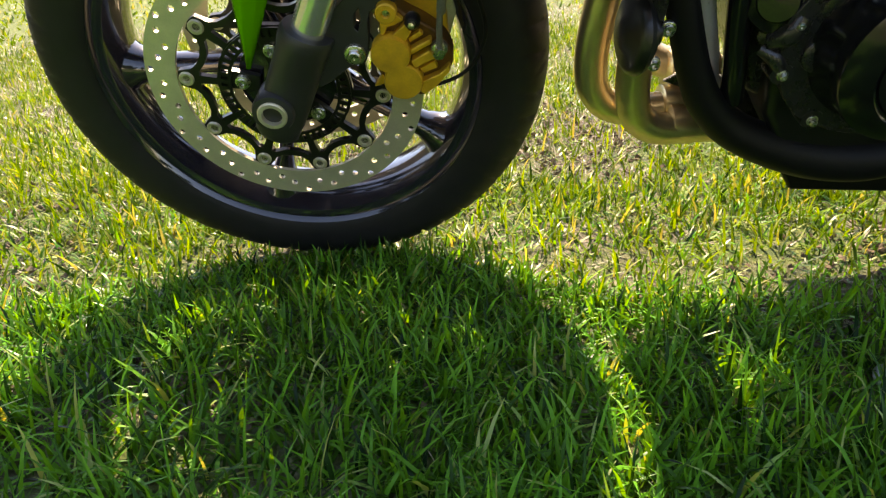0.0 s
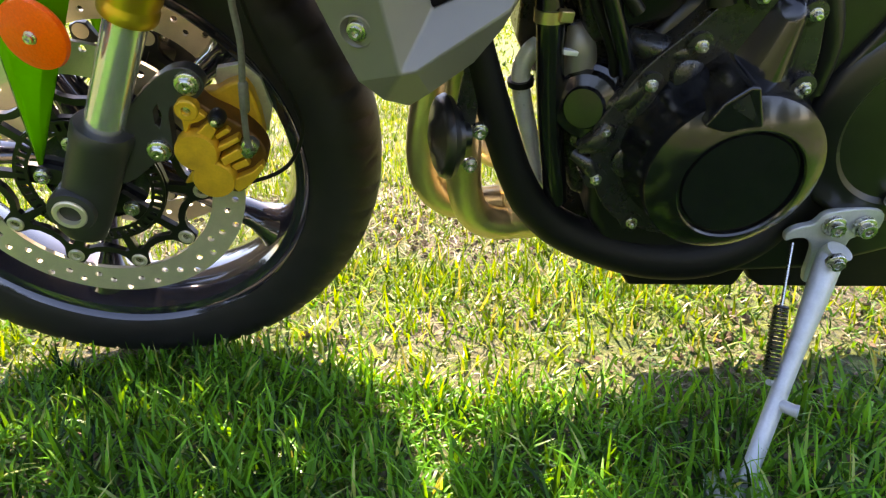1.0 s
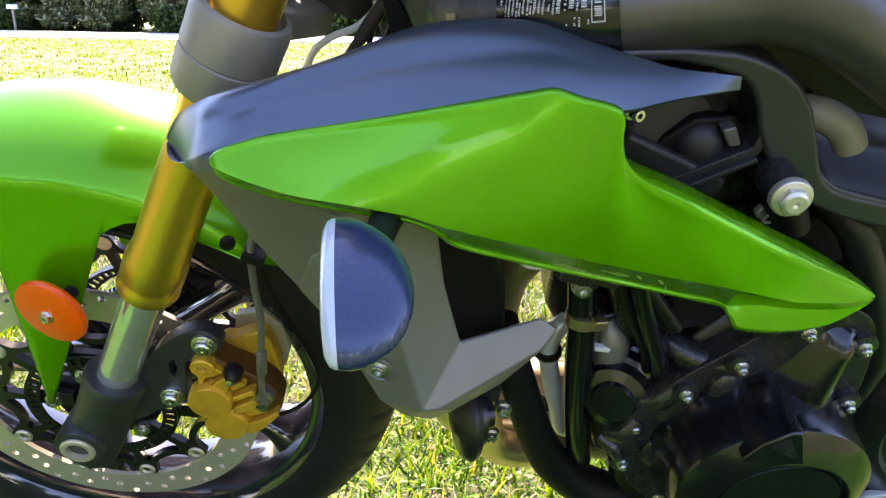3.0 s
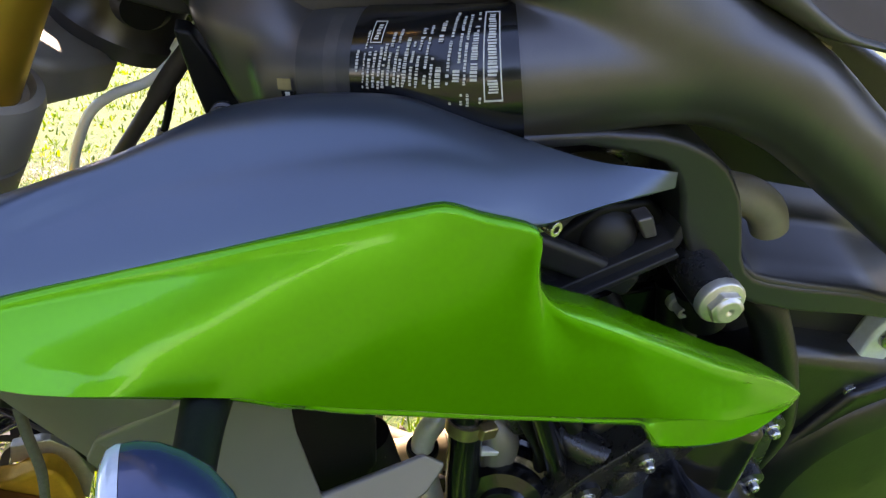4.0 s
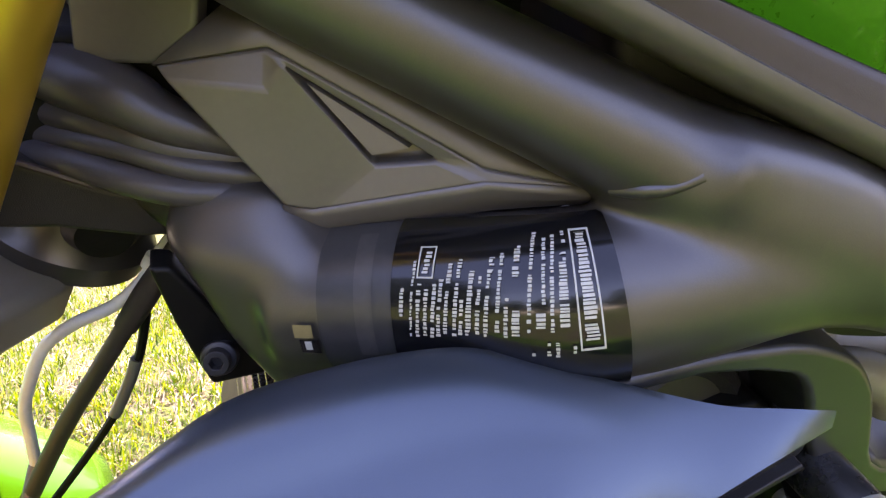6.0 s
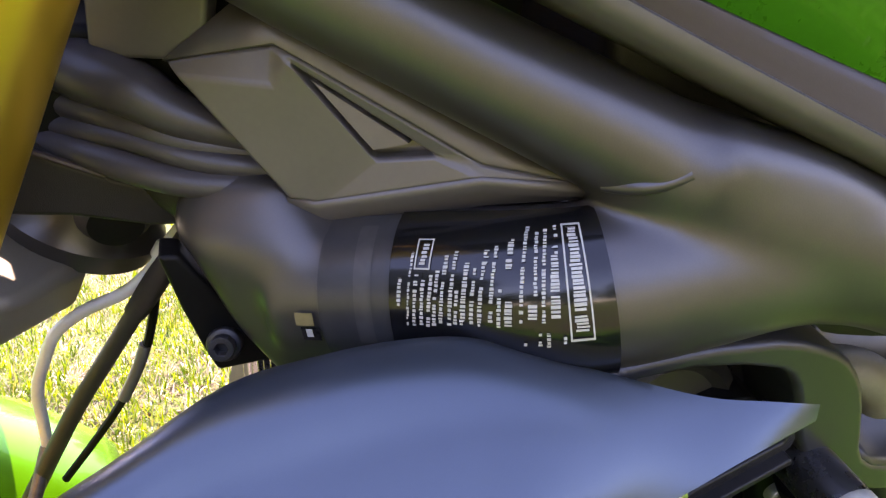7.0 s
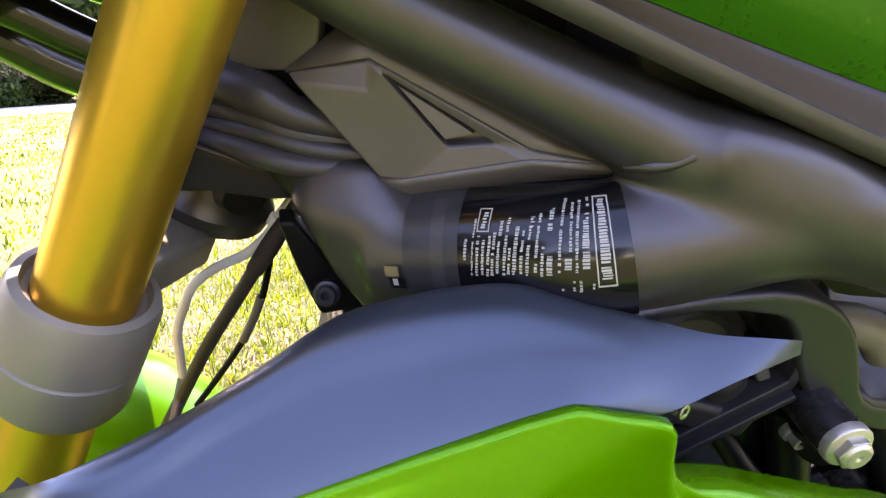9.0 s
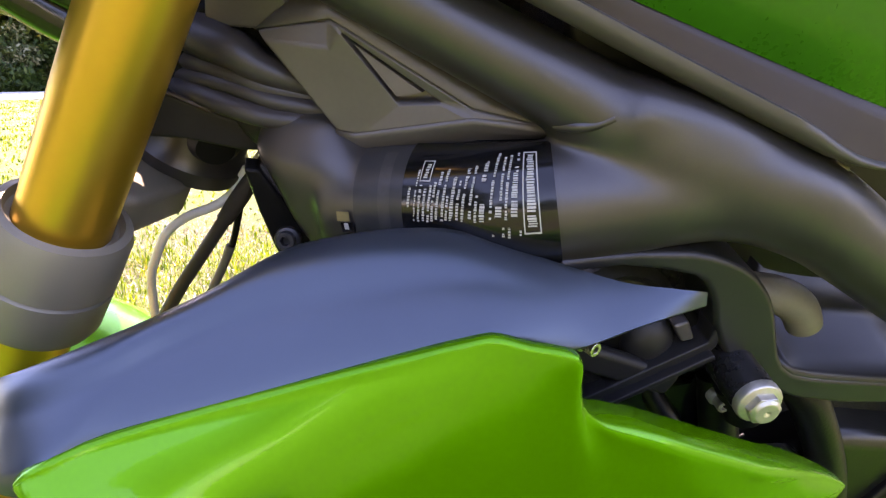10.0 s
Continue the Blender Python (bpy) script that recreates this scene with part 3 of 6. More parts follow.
# bridge between the collars, and the steering head
part("fork_bridge", prism([(-0.080, 0.0), (0.080, 0.0), (0.066, 0.034), (0.030, 0.056), (-0.030, 0.056), (-0.066, 0.034)], 0.026,
     Matrix.Translation(leg_at(0.696, 0, -0.004)) @ Matrix(((0, RAKE.z, RAKE.x, 0), (1, 0, 0, 0), (0, -RAKE.x, RAKE.z, 0), (0, 0, 0, 1)))), M_COLLAR, bike, "grey cast lower fork bridge", bevel=0.006, segs=3)
head = part("steering_head", lathe([(0.02, 0.0), (0.034, 0.002), (0.036, 0.012), (0.031, 0.02), (0.031, 0.115), (0.036, 0.125), (0.036, 0.14), (0.02, 0.142)], leg_at(0.715, 0, 0.045), RAKE, 40), M_FRAME, bike)

# front mudguard
STAY_TIP = 0.3455


def mudguard_mesh():
    degs = sorted([-68 + 118 * i / 48 for i in range(49)] + [-3.05, -3.0, 17.6, 17.65, -5.0, -7.0, 19.0, 21.0])
    rows = []
    for deg in degs:
        th = radians(deg)
        top = 0.3115 + 0.004 * math.sin(th)
        nose = min(1.0, max(0.0, (deg + 68) / 14)) ** 0.5
        tailw = min(1.0, max(0.0, (50 - deg) / 10)) ** 0.5
        half = (0.086 - 0.010 * max(0.0, -math.sin(th))) * (0.55 + 0.45 * nose) * (0.75 + 0.25 * tailw)
        low_by = 0.014 - 0.012 * max(0.0, (deg - 30) / 20)
        side_pts = []
        for j in range(13):
            y = half * math.sin(j / 12 * math.pi / 2) ** 0.9
            r = top - 4.2 * y * y - low_by * max(0.0, (j - 9) / 3) ** 2
            side_pts.append(Vector((r * math.sin(th), y, 0.3 + r * math.cos(th))))
        edge = side_pts[-1]
        if -3.0 <= deg <= 17.6:
            reach = 1.0
        elif deg < -3.0:
            reach = 0.10 * max(0.0, (deg + 10) / 7) ** 2
        else:
            reach = 0.10 * max(0.0, (24.6 - deg) / 7) ** 2
        tip = Vector((-0.0235 + 0.004 * (deg + 3) / 20, 0.102, STAY_TIP))
        for m in range(1, 9):
            v = reach * m / 8
            q = edge.lerp(tip, v)
            q.y += 0.007 * math.sin(math.pi * v)
            q.x += (-1 if deg > 7 else 1) * 0.010 * math.sin(math.pi * v) * (1 if reach == 1 else 0) * abs(deg - 7.3) / 10.3
            side_pts.append(q)
        rows.append([Vector((q.x, -q.y, q.z)) for q in reversed(side_pts[1:])] + side_pts)
    bm = bmesh.new()
    grid(bm, rows)
    return bm


FENDER = part("mudguard", mudguard_mesh(), M_GREEN, bike, "glossy green plastic front mudguard", sharp=70, thick=0.003)
for side in (-1, 1):
    # amber reflector
    refl = part("reflector", lathe([(0.0, 0.002), (0.029, 0.002), (0.0305, 0.005), (0.0295, 0.009), (0.026, 0.0105), (0.0, 0.0115)], (0.0335, side * 0.118, 0.4835), (-0.25, side, 0.0), 44, caps=False), M_ORANGE, FENDER, "round amber reflector")
    part("reflector_stem", lathe([(0.0, -0.02), (0.006, -0.02), (0.006, 0.003), (0.0, 0.003)], (0.0335, side * 0.118, 0.4835), (-0.25, side, 0.0), 16, caps=False), M_BLACK, FENDER)
    bolt((0.0310, side * 0.1295, 0.4830), (-0.25, side, 0.0), 0.0058, refl, "screw", h=0.004)
    bolt((0.166, side * 0.0745, 0.519), (0.1, side, 0.3), 0.0085, FENDER, "mudguard_screw", M_BLACK, h=0.004)
# brake hose and sensor wires at the left caliper
part("brake_hose", tube([(0.228, -0.040, 0.604), (0.220, -0.062, 0.585), (0.206, -0.096, 0.568), (0.196, -0.110, 0.545), (0.192, -0.110, 0.505), (0.1925, -0.112, 0.465), (0.186, -0.113, 0.420), (0.182, -0.113, 0.385), (0.181, -0.112, 0.362)], 0.0031, 12), M_HOSE, bike, "grey braided brake hose")
part("hose_ferrule", lathe([(0.0035, 0.0), (0.0046, 0.002), (0.0046, 0.028), (0.0035, 0.03)], (0.1848, -0.113, 0.402), (0.12, 0, 1), 16), M_HOSE, bike)
part("hose_clip", block((0.196, -0.108, 0.532), (0.018, 0.016, 0.010), (0, 20, 0)), M_BLACK, bike, bevel=0.002)
part("sensor_wire", tube([(0.200, -0.095, 0.545), (0.194, -0.088, 0.500), (0.206, -0.082, 0.440), (0.222, -0.078, 0.395), (0.226, -0.075, 0.355), (0.205, -0.078, 0.318), (0.165, -0.085, 0.305), (0.120, -0.085, 0.300)], 0.0022, 8), M_BLACK, bike)
part("plug", lathe([(0.0, 0.0022), (0.0045, 0.0020), (0.0062, 0.0), (0.0062, -0.004)], (0.1691, -0.0873, 0.5254), (0.18, -0.98, 0.0), 20, caps=False), M_BLACK, FENDER, "black plastic plug")


# ---- radiator shroud ----
def panel_b(a, c):
    return -0.2124 + 0.0739 * (a - 0.437) + 0.0287 * (c - 0.652)


def paired(stations, n=4):
    """Top and bottom edges from stations of (top x, top z, bottom x, bottom z)."""
    top = spline([(s[0], 0, s[1]) for s in stations], n)
    low = spline([(s[2], 0, s[3]) for s in stations], n)
    return top, low


def green_panel(side):
    """Side panel in three facets: the broad upper one, a lower one turned to the ground, and an outward lip at the rear."""
    st = [(0.223, 0.688, 0.2232, 0.686), (0.229, 0.6915, 0.230, 0.679), (0.245, 0.6940, 0.252, 0.6695), (0.290, 0.6990, 0.293, 0.6605), (0.336, 0.7065, 0.326, 0.6535), (0.376, 0.7140, 0.3385, 0.6420),
          (0.393, 0.7175, 0.3480, 0.6270), (0.407, 0.7145, 0.384, 0.6145), (0.4255, 0.711, 0.412, 0.606), (0.4285, 0.698, 0.442, 0.597), (0.432, 0.685, 0.466, 0.590), (0.445, 0.672, 0.493, 0.582),
          (0.479, 0.654, 0.514, 0.576), (0.505, 0.639, 0.523, 0.568), (0.538, 0.620, 0.532, 0.5595), (0.565, 0.606, 0.562, 0.5620), (0.592, 0.592, 0.590, 0.5695), (0.6095, 0.582, 0.6095, 0.580)]
    top, low = paired(st, 4)
    bm, rows = bmesh.new(), []
    brim = ((0.223, -0.2272), (0.245, -0.2190), (0.290, -0.2125), (0.336, -0.2090), (0.376, -0.2075), (0.393, -0.2085), (0.407, -0.2115), (0.4255, -0.2160), (0.445, -0.2185), (0.479, -0.2185), (0.538, -0.2153), (0.610, -0.2020))
    knots = ((0.223, 0.687), (0.260, 0.676), (0.296, 0.668), (0.322, 0.6615), (0.338, 0.6545), (0.383, 0.6405), (0.434, 0.6250), (0.471, 0.6150), (0.509, 0.6050), (0.549, 0.5930), (0.586, 0.5845), (0.610, 0.5805))
    crease = ((0.40, 0.560), (0.516, 0.573), (0.530, 0.5735), (0.557, 0.575), (0.593, 0.5765), (0.610, 0.580))

    def level(table, x):
        return float(np.interp(x, [k[0] for k in table], [k[1] for k in table]))

    def crossing(p, q, table, start):
        """How far down from p to q the line meets the curve of the table."""
        for n in range(int(start * 200), 201):
            x = p.lerp(q, n / 200)
            if x.z <= level(table, x.x):
                return n / 200
        return 1.0
    for i, (p, q) in enumerate(zip(top, low)):
        u = i / (len(top) - 1)
        taper = min(1.0, 7 * u, 7 * (1 - u))
        edge = panel_b(p.x, p.z) - level(brim, p.x)
        s1 = min(0.94, max(0.06, crossing(p, q, knots, 0.0)))
        s2 = min(0.985, max(s1 + 0.012, crossing(p, q, crease, s1)))
        deep = min(1.0, (s2 - s1) * (p - q).length / 0.022)
        lip = min(1.0, (1.0 - s2) * (p - q).length / 0.009)
        a, b = 0.0135, 0.0135 - 0.0200 * deep
        row = []
        for k in range(13):
            v = k / 12
            row.append((s1 * v, a + (edge - a) * (1 - v) ** 1.3))
        for k in range(1, 7):
            row.append((s1 + (s2 - s1) * k / 6, a + (b - a) * k / 6))
        for k in range(1, 5):
            row.append((s2 + (1 - s2) * k / 4, b + 0.0060 * lip * k / 4))
        pts = []
        for s, out in row:
            x = p.lerp(q, s)
            x.y = side * (panel_b(x.x, x.z) - out * taper)
            pts.append(x)
        up = (p - q).normalized()
        r = (0.0010 + 0.0035 * min(1.0, max(0.0, (p.x - 0.432) / 0.03))) * taper
        turn = [(math.sin(th) * r, (1 - math.cos(th)) * r) for th in (math.pi / 6, math.pi / 3, math.pi / 2)]
        head = [pts[0] + up * s + Vector((0, side * d, 0)) for s, d in turn]
        tail = [pts[-1] - up * s + Vector((0, side * d, 0)) for s, d in turn]
        brim_in = 0.003 + 0.007 * taper * min(1.0, max(0.0, (p.x - 0.425) / 0.02))
        rows.append([head[2] + up * (brim_in - 0.003) * 0.35 + Vector((0, side * brim_in, 0)), *head[::-1], *pts, *tail, tail[2] + Vector((0, side * 0.004, 0))])
    vs = grid(bm, rows)
    inner = [v for row in vs[3:-3] for v in row[5:16]]
    for _ in range(50):
        bmesh.ops.smooth_vert(bm, verts=inner, factor=0.5, use_axis_y=True)
    return part("shroud_panel", bm, M_GREEN, bike, "glossy bright green side panel with scuffed lower edge", sharp=33, thick=0.0025)


PANEL = green_panel(1)


def scuff(x0, x1, f0, f1, width):
    """A pale scrape on the lower facet of the panel; f runs from its ridge to its bottom edge."""
    bm, rows = bmesh.new(), []
    for i in range(5):
        x, f = x0 + (x1 - x0) * i / 4, f0 + (f1 - f0) * i / 4
        row = []
        for d in (-0.5, 0.5):
            g = f + d * width * (0.35 + 0.65 * math.sin(math.pi * (i + 0.5) / 5))
            ridge, foot = 0.6405 - 0.284 * (x - 0.383), 0.617 - 0.325 * (x - 0.383)
            z = ridge + (foot - ridge) * g
            row.append(Vector((x, panel_b(x, z) - (0.0135 - 0.0200 * min(1.0, (ridge - foot) / 0.022) * g) - 0.0019, z)))
        rows.append(row)
    grid(bm, rows)
    return part("scuff", bm, M_SCUFF, PANEL, "pale scrape in the paint")


for x0, x1, f0, f1, w in ((0.388, 0.424, 0.62, 0.80, 0.10), (0.404, 0.436, 0.86, 0.92, 0.12), (0.425, 0.446, 0.45, 0.60, 0.05), (0.428, 0.448, 0.30, 0.52, 0.05), (0.452, 0.456, 0.36, 0.50, 0.10), (0.465, 0.470, 0.34, 0.52, 0.12), (0.473, 0.476, 0.66, 0.90, 0.10)):
    scuff(x0, x1, f0, f1, w)
green_panel(-1)


def mirrored(bm):
    """The other side of a shape: y turned about."""
    for v in bm.verts:
        v.co.y = -v.co.y
    return bm


def shroud_top():
    """The graphite upper cowl: from its outer top edge down behind the green panel."""
    up = spline([(0.1754, -0.1630, 0.6640), (0.1909, -0.1740, 0.6857), (0.2168, -0.1860, 0.7032), (0.2559, -0.1770, 0.7130), (0.2854, -0.1620, 0.7175), (0.316, -0.149, 0.7265), (0.344, -0.149, 0.7325), (0.367, -0.149, 0.7338), (0.388, -0.152, 0.7336),
                 (0.408, -0.161, 0.7306), (0.428, -0.169, 0.7262), (0.456, -0.182, 0.722), (0.476, -0.189, 0.722), (0.490, -0.194, 0.7225)], 4)
    low = spline([(0.178, -0.165, 0.6535), (0.191, -0.186, 0.6600), (0.206, -0.214, 0.679), (0.226, -0.2250, 0.6910), (0.250, -0.2170, 0.6955), (0.285, -0.2120, 0.6995), (0.318, -0.2090, 0.7040), (0.345, -0.2070, 0.7085), (0.371, -0.2055, 0.7135),
                  (0.391, -0.2045, 0.7175), (0.409, -0.2055, 0.7145), (0.4275, -0.2060, 0.708), (0.460, -0.2010, 0.7135), (0.491, -0.1945, 0.7155)], 4)
    bm, rows = bmesh.new(), []
    k = len(up)
    for i, (p, q) in enumerate(zip(up, low)):
        u = i / (k - 1)
        row = [p + Vector((0, 0.010, -0.018)) * min(1, 5 * (1 - u)), p + Vector((0, 0.0025, -0.0030)) * min(1, 5 * (1 - u))]
        swell = 0.006 * math.sin(math.pi * min(1, u * 1.1)) ** 0.7 if u < 0.909 else 0.0
        for j in range(19):
            v = j / 18
            x = p.lerp(q, v)
            x += Vector((0, -0.90, 0.44)) * swell * math.sin(math.pi * v) ** 0.8
            if v < 0.42:
                x.z += 0.0048 * math.sin(math.pi * v / 0.42) * math.sin(math.pi * min(1.0, max(0.0, (p.x - 0.19) / 0.24)))
            row.append(x)
        wing = min(1.0, max(0.0, (q.x - 0.405) / 0.02))
        start = min(1.0, max(0.0, (u - 0.10) * 6))
        row.append(q + Vector((0, -0.002, -0.014)).lerp(Vector((0, 0.0015, -0.0025)), wing) * min(1.0, 12 * (1 - u)) * start)
        row.append(q + Vector((0, 0.012, -0.016)).lerp(Vector((0, 0.022, -0.001)), wing) * min(1.0, 12 * (1 - u)) * start)
        rows.append(row)
    tip = Vector((0.1745, -0.1600, 0.6560))
    rows.insert(0, [tip.lerp(x, 0.55) + Vector((0.0006, 0.0, 0.0)) for x in rows[0]])
    rows.insert(0, [tip.lerp(x, 0.05) for x in rows[0]])
    vs = grid(bm, rows)
    for _ in range(12):
        bmesh.ops.smooth_vert(bm, verts=[v for row in vs[1:10] for v in row[3:-3]], factor=0.5, use_axis_x=True, use_axis_y=True, use_axis_z=True)
    return bm


shroud = part("radiator_shroud", shroud_top(), M_GREY, bike, "matt graphite upper cowl of the radiator shroud", sharp=60)
part("radiator_shroud", mirrored(shroud_top()), M_GREY, bike, "matt graphite upper cowl of the radiator shroud", sharp=60)


def shroud_front():
    """The part that sweeps from the nose down in front of the indicator."""
    fore = spline([(0.1735, -0.1600, 0.6590), (0.1795, -0.161, 0.649), (0.200, -0.164, 0.619), (0.219, -0.168, 0.590), (0.238, -0.173, 0.566), (0.246, -0.176, 0.557), (0.250, -0.178, 0.552)], 4)
    aft = spline([(0.197, -0.193, 0.666), (0.222, -0.214, 0.676), (0.250, -0.217, 0.662), (0.275, -0.216, 0.650), (0.292, -0.215, 0.638), (0.296, -0.2135, 0.628), (0.299, -0.2120, 0.616)], 4)
    bm, rows = bmesh.new(), []
    for i, (p, q) in enumerate(zip(fore, aft)):
        row = [p + Vector((0.008, 0.016, 0.0))]
        for j in range(9):
            v = j / 8
            x = p.lerp(q, v)
            x += Vector((-0.3, -0.9, -0.2)) * 0.007 * math.sin(math.pi * v)
            row.append(x)
        row.append(q + Vector((0.012, 0.010, 0.004)))
        rows.append(row)
    grid(bm, rows)
    return bm


def shroud_low():
    """The faceted lower horn of the shroud."""
    P = dict(f0=(0.245, -0.175, 0.560), f1=(0.271, -0.186, 0.530), f2=(0.283, -0.191, 0.503), f3=(0.297, -0.195, 0.472), f4=(0.315, -0.197, 0.457), f5=(0.334, -0.196, 0.4505), f6=(0.350, -0.194, 0.460),
             f7=(0.384, -0.187, 0.481), f8=(0.404, -0.183, 0.505), t1=(0.4195, -0.1855, 0.534), t2=(0.407, -0.184, 0.5425), i1=(0.353, -0.187, 0.5225), i2=(0.3405, -0.183, 0.572), i3=(0.334, -0.184, 0.628), i4=(0.328, -0.190, 0.648),
             r0=(0.298, -0.214, 0.640), r1=(0.307, -0.2145, 0.590), r2=(0.3285, -0.219, 0.488), r3=(0.340, -0.218, 0.489), r4=(0.408, -0.1925, 0.522), fa=(0.262, -0.205, 0.610))
    bm = bmesh.new()
    V = {k: bm.verts.new(v) for k, v in P.items()}
    for face in (("f0", "f1", "r1", "fa"), ("fa", "r1", "r0"), ("f1", "f2", "f3", "r2", "r1"), ("f3", "f4", "r2"), ("f4", "f5", "f6", "r3", "r2"), ("r0", "r1", "i2", "i3", "i4"), ("r1", "r2", "i1", "i2"),
                 ("r2", "r3", "r4", "t1", "t2", "i1"), ("r3", "f6", "f7", "f8", "r4"), ("r4", "f8", "t1")):
        bm.faces.new([V[k] for k in face])
    return bm


low = part("shroud_horn", shroud_low(), M_SILVER, shroud, "silver-grey faceted plastic horn of the shroud", sharp=18, thick=0.005, bevel=0.0055, segs=4)
part("shroud_nose", shroud_front(), M_SILVER, shroud, "silver-grey lower sweep of the shroud", sharp=60)
part("screw_recess", lathe([(0.0, -0.004), (0.0075, -0.004), (0.0125, 0.0015), (0.0130, 0.0022), (0.0118, 0.0028)], (0.2995, -0.2055, 0.515), (-0.30, -0.94, -0.1), 32, caps=False), M_SILVER, shroud)
bolt((0.2992, -0.2075, 0.515), (-0.30, -0.94, -0.1), 0.0075, shroud, "shroud_screw", h=0.004)
bolt((0.328, -0.206, 0.643), (-0.1, -1, 0.3), 0.0065, shroud, "shroud_screw", h=0.004)

# turn indicator: smoked lens with a clear front edge, standing out from the shroud
IND_C, IND_L, IND_S = Vector((0.288, -0.297, 0.6655)), Vector((0.004, -0.0375, -0.0115)), Vector((0, -0.0040, 0.0130))


def pod(sections):
    """Ovals set back from the front face: pairs of distance back and size."""
    bm = bmesh.new()
    rows = [[IND_C + Vector((back, 0.0, 0.0)) + size * (math.cos(u) * IND_L * (1.0 if math.cos(u) > 0 else 0.97) + math.sin(u) * IND_S) for u in (math.tau * j / 36 for j in range(36))] for back, size in sections]
    vs = grid(bm, rows, True)
    bm.faces.new(vs[0])
    bm.faces.new(vs[-1])
    return bm


indicator = part("turn_indicator", pod([(0.0050, 0.985), (0.0090, 0.995), (0.0150, 0.965), (0.0215, 0.880), (0.0285, 0.730), (0.0340, 0.520), (0.0372, 0.300), (0.0385, 0.060)]), M_LENS, bike, "smoked turn indicator lens on the shroud", sharp=70)
part("clear_edge", pod([(-0.0025, 0.05), (-0.0022, 0.60), (-0.0010, 0.86), (0.0010, 0.96), (0.0034, 0.99), (0.0048, 0.985)]), M_CLEAR, indicator, "clear plastic front edge", sharp=60)
part("indicator_stalk", tube([(0.306, -0.282, 0.6665), (0.308, -0.24, 0.656), (0.312, -0.20, 0.650)], [0.007, 0.008, 0.012], 16), M_BLACK, indicator)

# ---- radiator, horn, headers ----
rad = part("radiator", block((0.352, 0, 0.575), (0.035, 0.30, 0.27), (0, 14, 0)), M_BLACK, bike, "black radiator core behind the shroud", bevel=0.006)
part("radiator_tank", slab([(0.318, 0.700), (0.366, 0.690), (0.366, 0.640), (0.374, 0.590), (0.384, 0.550), (0.386, 0.515), (0.372, 0.478), (0.352, 0.455), (0.326, 0.455), (0.328, 0.560)], -0.140, -0.170), M_BLACK, rad, bevel=0.004)
for k in range(14):
    part("radiator_fin", block((0.331 + 0.0032 * (k - 6.5), 0, 0.575 + 0.0185 * (k - 6.5)), (0.004, 0.27, 0.0022), (0, 14, 0)), M_ENGINE, rad)
horn = part("horn", lathe([(0.0, -0.022), (0.012, -0.022), (0.014, -0.014), (0.026, -0.012), (0.028, -0.006), (0.036, -0.005), (0.0385, 0.0), (0.036, 0.005), (0.030, 0.008), (0.018, 0.009), (0.012, 0.013), (0.0, 0.013)], (0.364, -0.146, 0.390), (-0.975, -0.20, 0.1), 40, caps=False), M_CARRIER, bike, "round black horn below the radiator")
part("horn_bracket", slab([(0.372, 0.395), (0.392, 0.392), (0.400, 0.470), (0.386, 0.474)], -0.128, -0.133), M_ENGINE, horn, bevel=0.001)
bolt((0.396, -0.136, 0.388), LEFT, 0.008, horn, "horn_nut", h=0.006)
bolt((0.388, -0.136, 0.352), LEFT, 0.007, horn, "horn_nut", h=0.006)
for pts in ([(0.425, -0.075, 0.530), (0.398, -0.072, 0.490), (0.389, -0.068, 0.420), (0.387, -0.064, 0.330), (0.390, -0.060, 0.268), (0.404, -0.056, 0.230), (0.436, -0.050, 0.213), (0.480, -0.035, 0.212), (0.540, -0.010, 0.205)],
            [(0.425, 0.010, 0.530), (0.392, 0.005, 0.490), (0.368, -0.006, 0.420), (0.352, -0.016, 0.350), (0.346, -0.022, 0.295), (0.352, -0.024, 0.255), (0.376, -0.024, 0.229), (0.424, -0.020, 0.222), (0.480, -0.005, 0.222), (0.540, 0.0, 0.212)],
            [(0.425, 0.095, 0.530), (0.396, 0.092, 0.490), (0.388, 0.086, 0.420), (0.386, 0.074, 0.340), (0.394, 0.058, 0.290), (0.424, 0.036, 0.262), (0.470, 0.015, 0.252), (0.540, 0.010, 0.225)]):
    part("exhaust_header", tube(pts, 0.0192, 24, 8), M_HEADER, bike, "straw-tinted stainless steel exhaust header")
for o in ((0.468, -0.040, 0.212), (0.462, -0.012, 0.222), (0.470, 0.015, 0.252)):
    part("header_joint", lathe([(0.019, -0.03), (0.0235, -0.028), (0.0240, 0.0), (0.0225, 0.004), (0.0225, 0.032), (0.019, 0.034)], o, (1, 0.1, -0.08), 28), M_HEADER, bike)
part("collector", tube([(0.488, -0.015, 0.216), (0.53, -0.005, 0.210), (0.60, 0.0, 0.202), (0.70, 0.02, 0.195)], [0.036, 0.045, 0.042, 0.034], 24), M_ENGINE, bike, "dark exhaust collector under the engine")
part("heat_shield", slab([(0.430, 0.262), (0.452, 0.275), (0.485, 0.268), (0.510, 0.240), (0.470, 0.245)], -0.020, -0.026), M_ENGINE, bike, bevel=0.002)

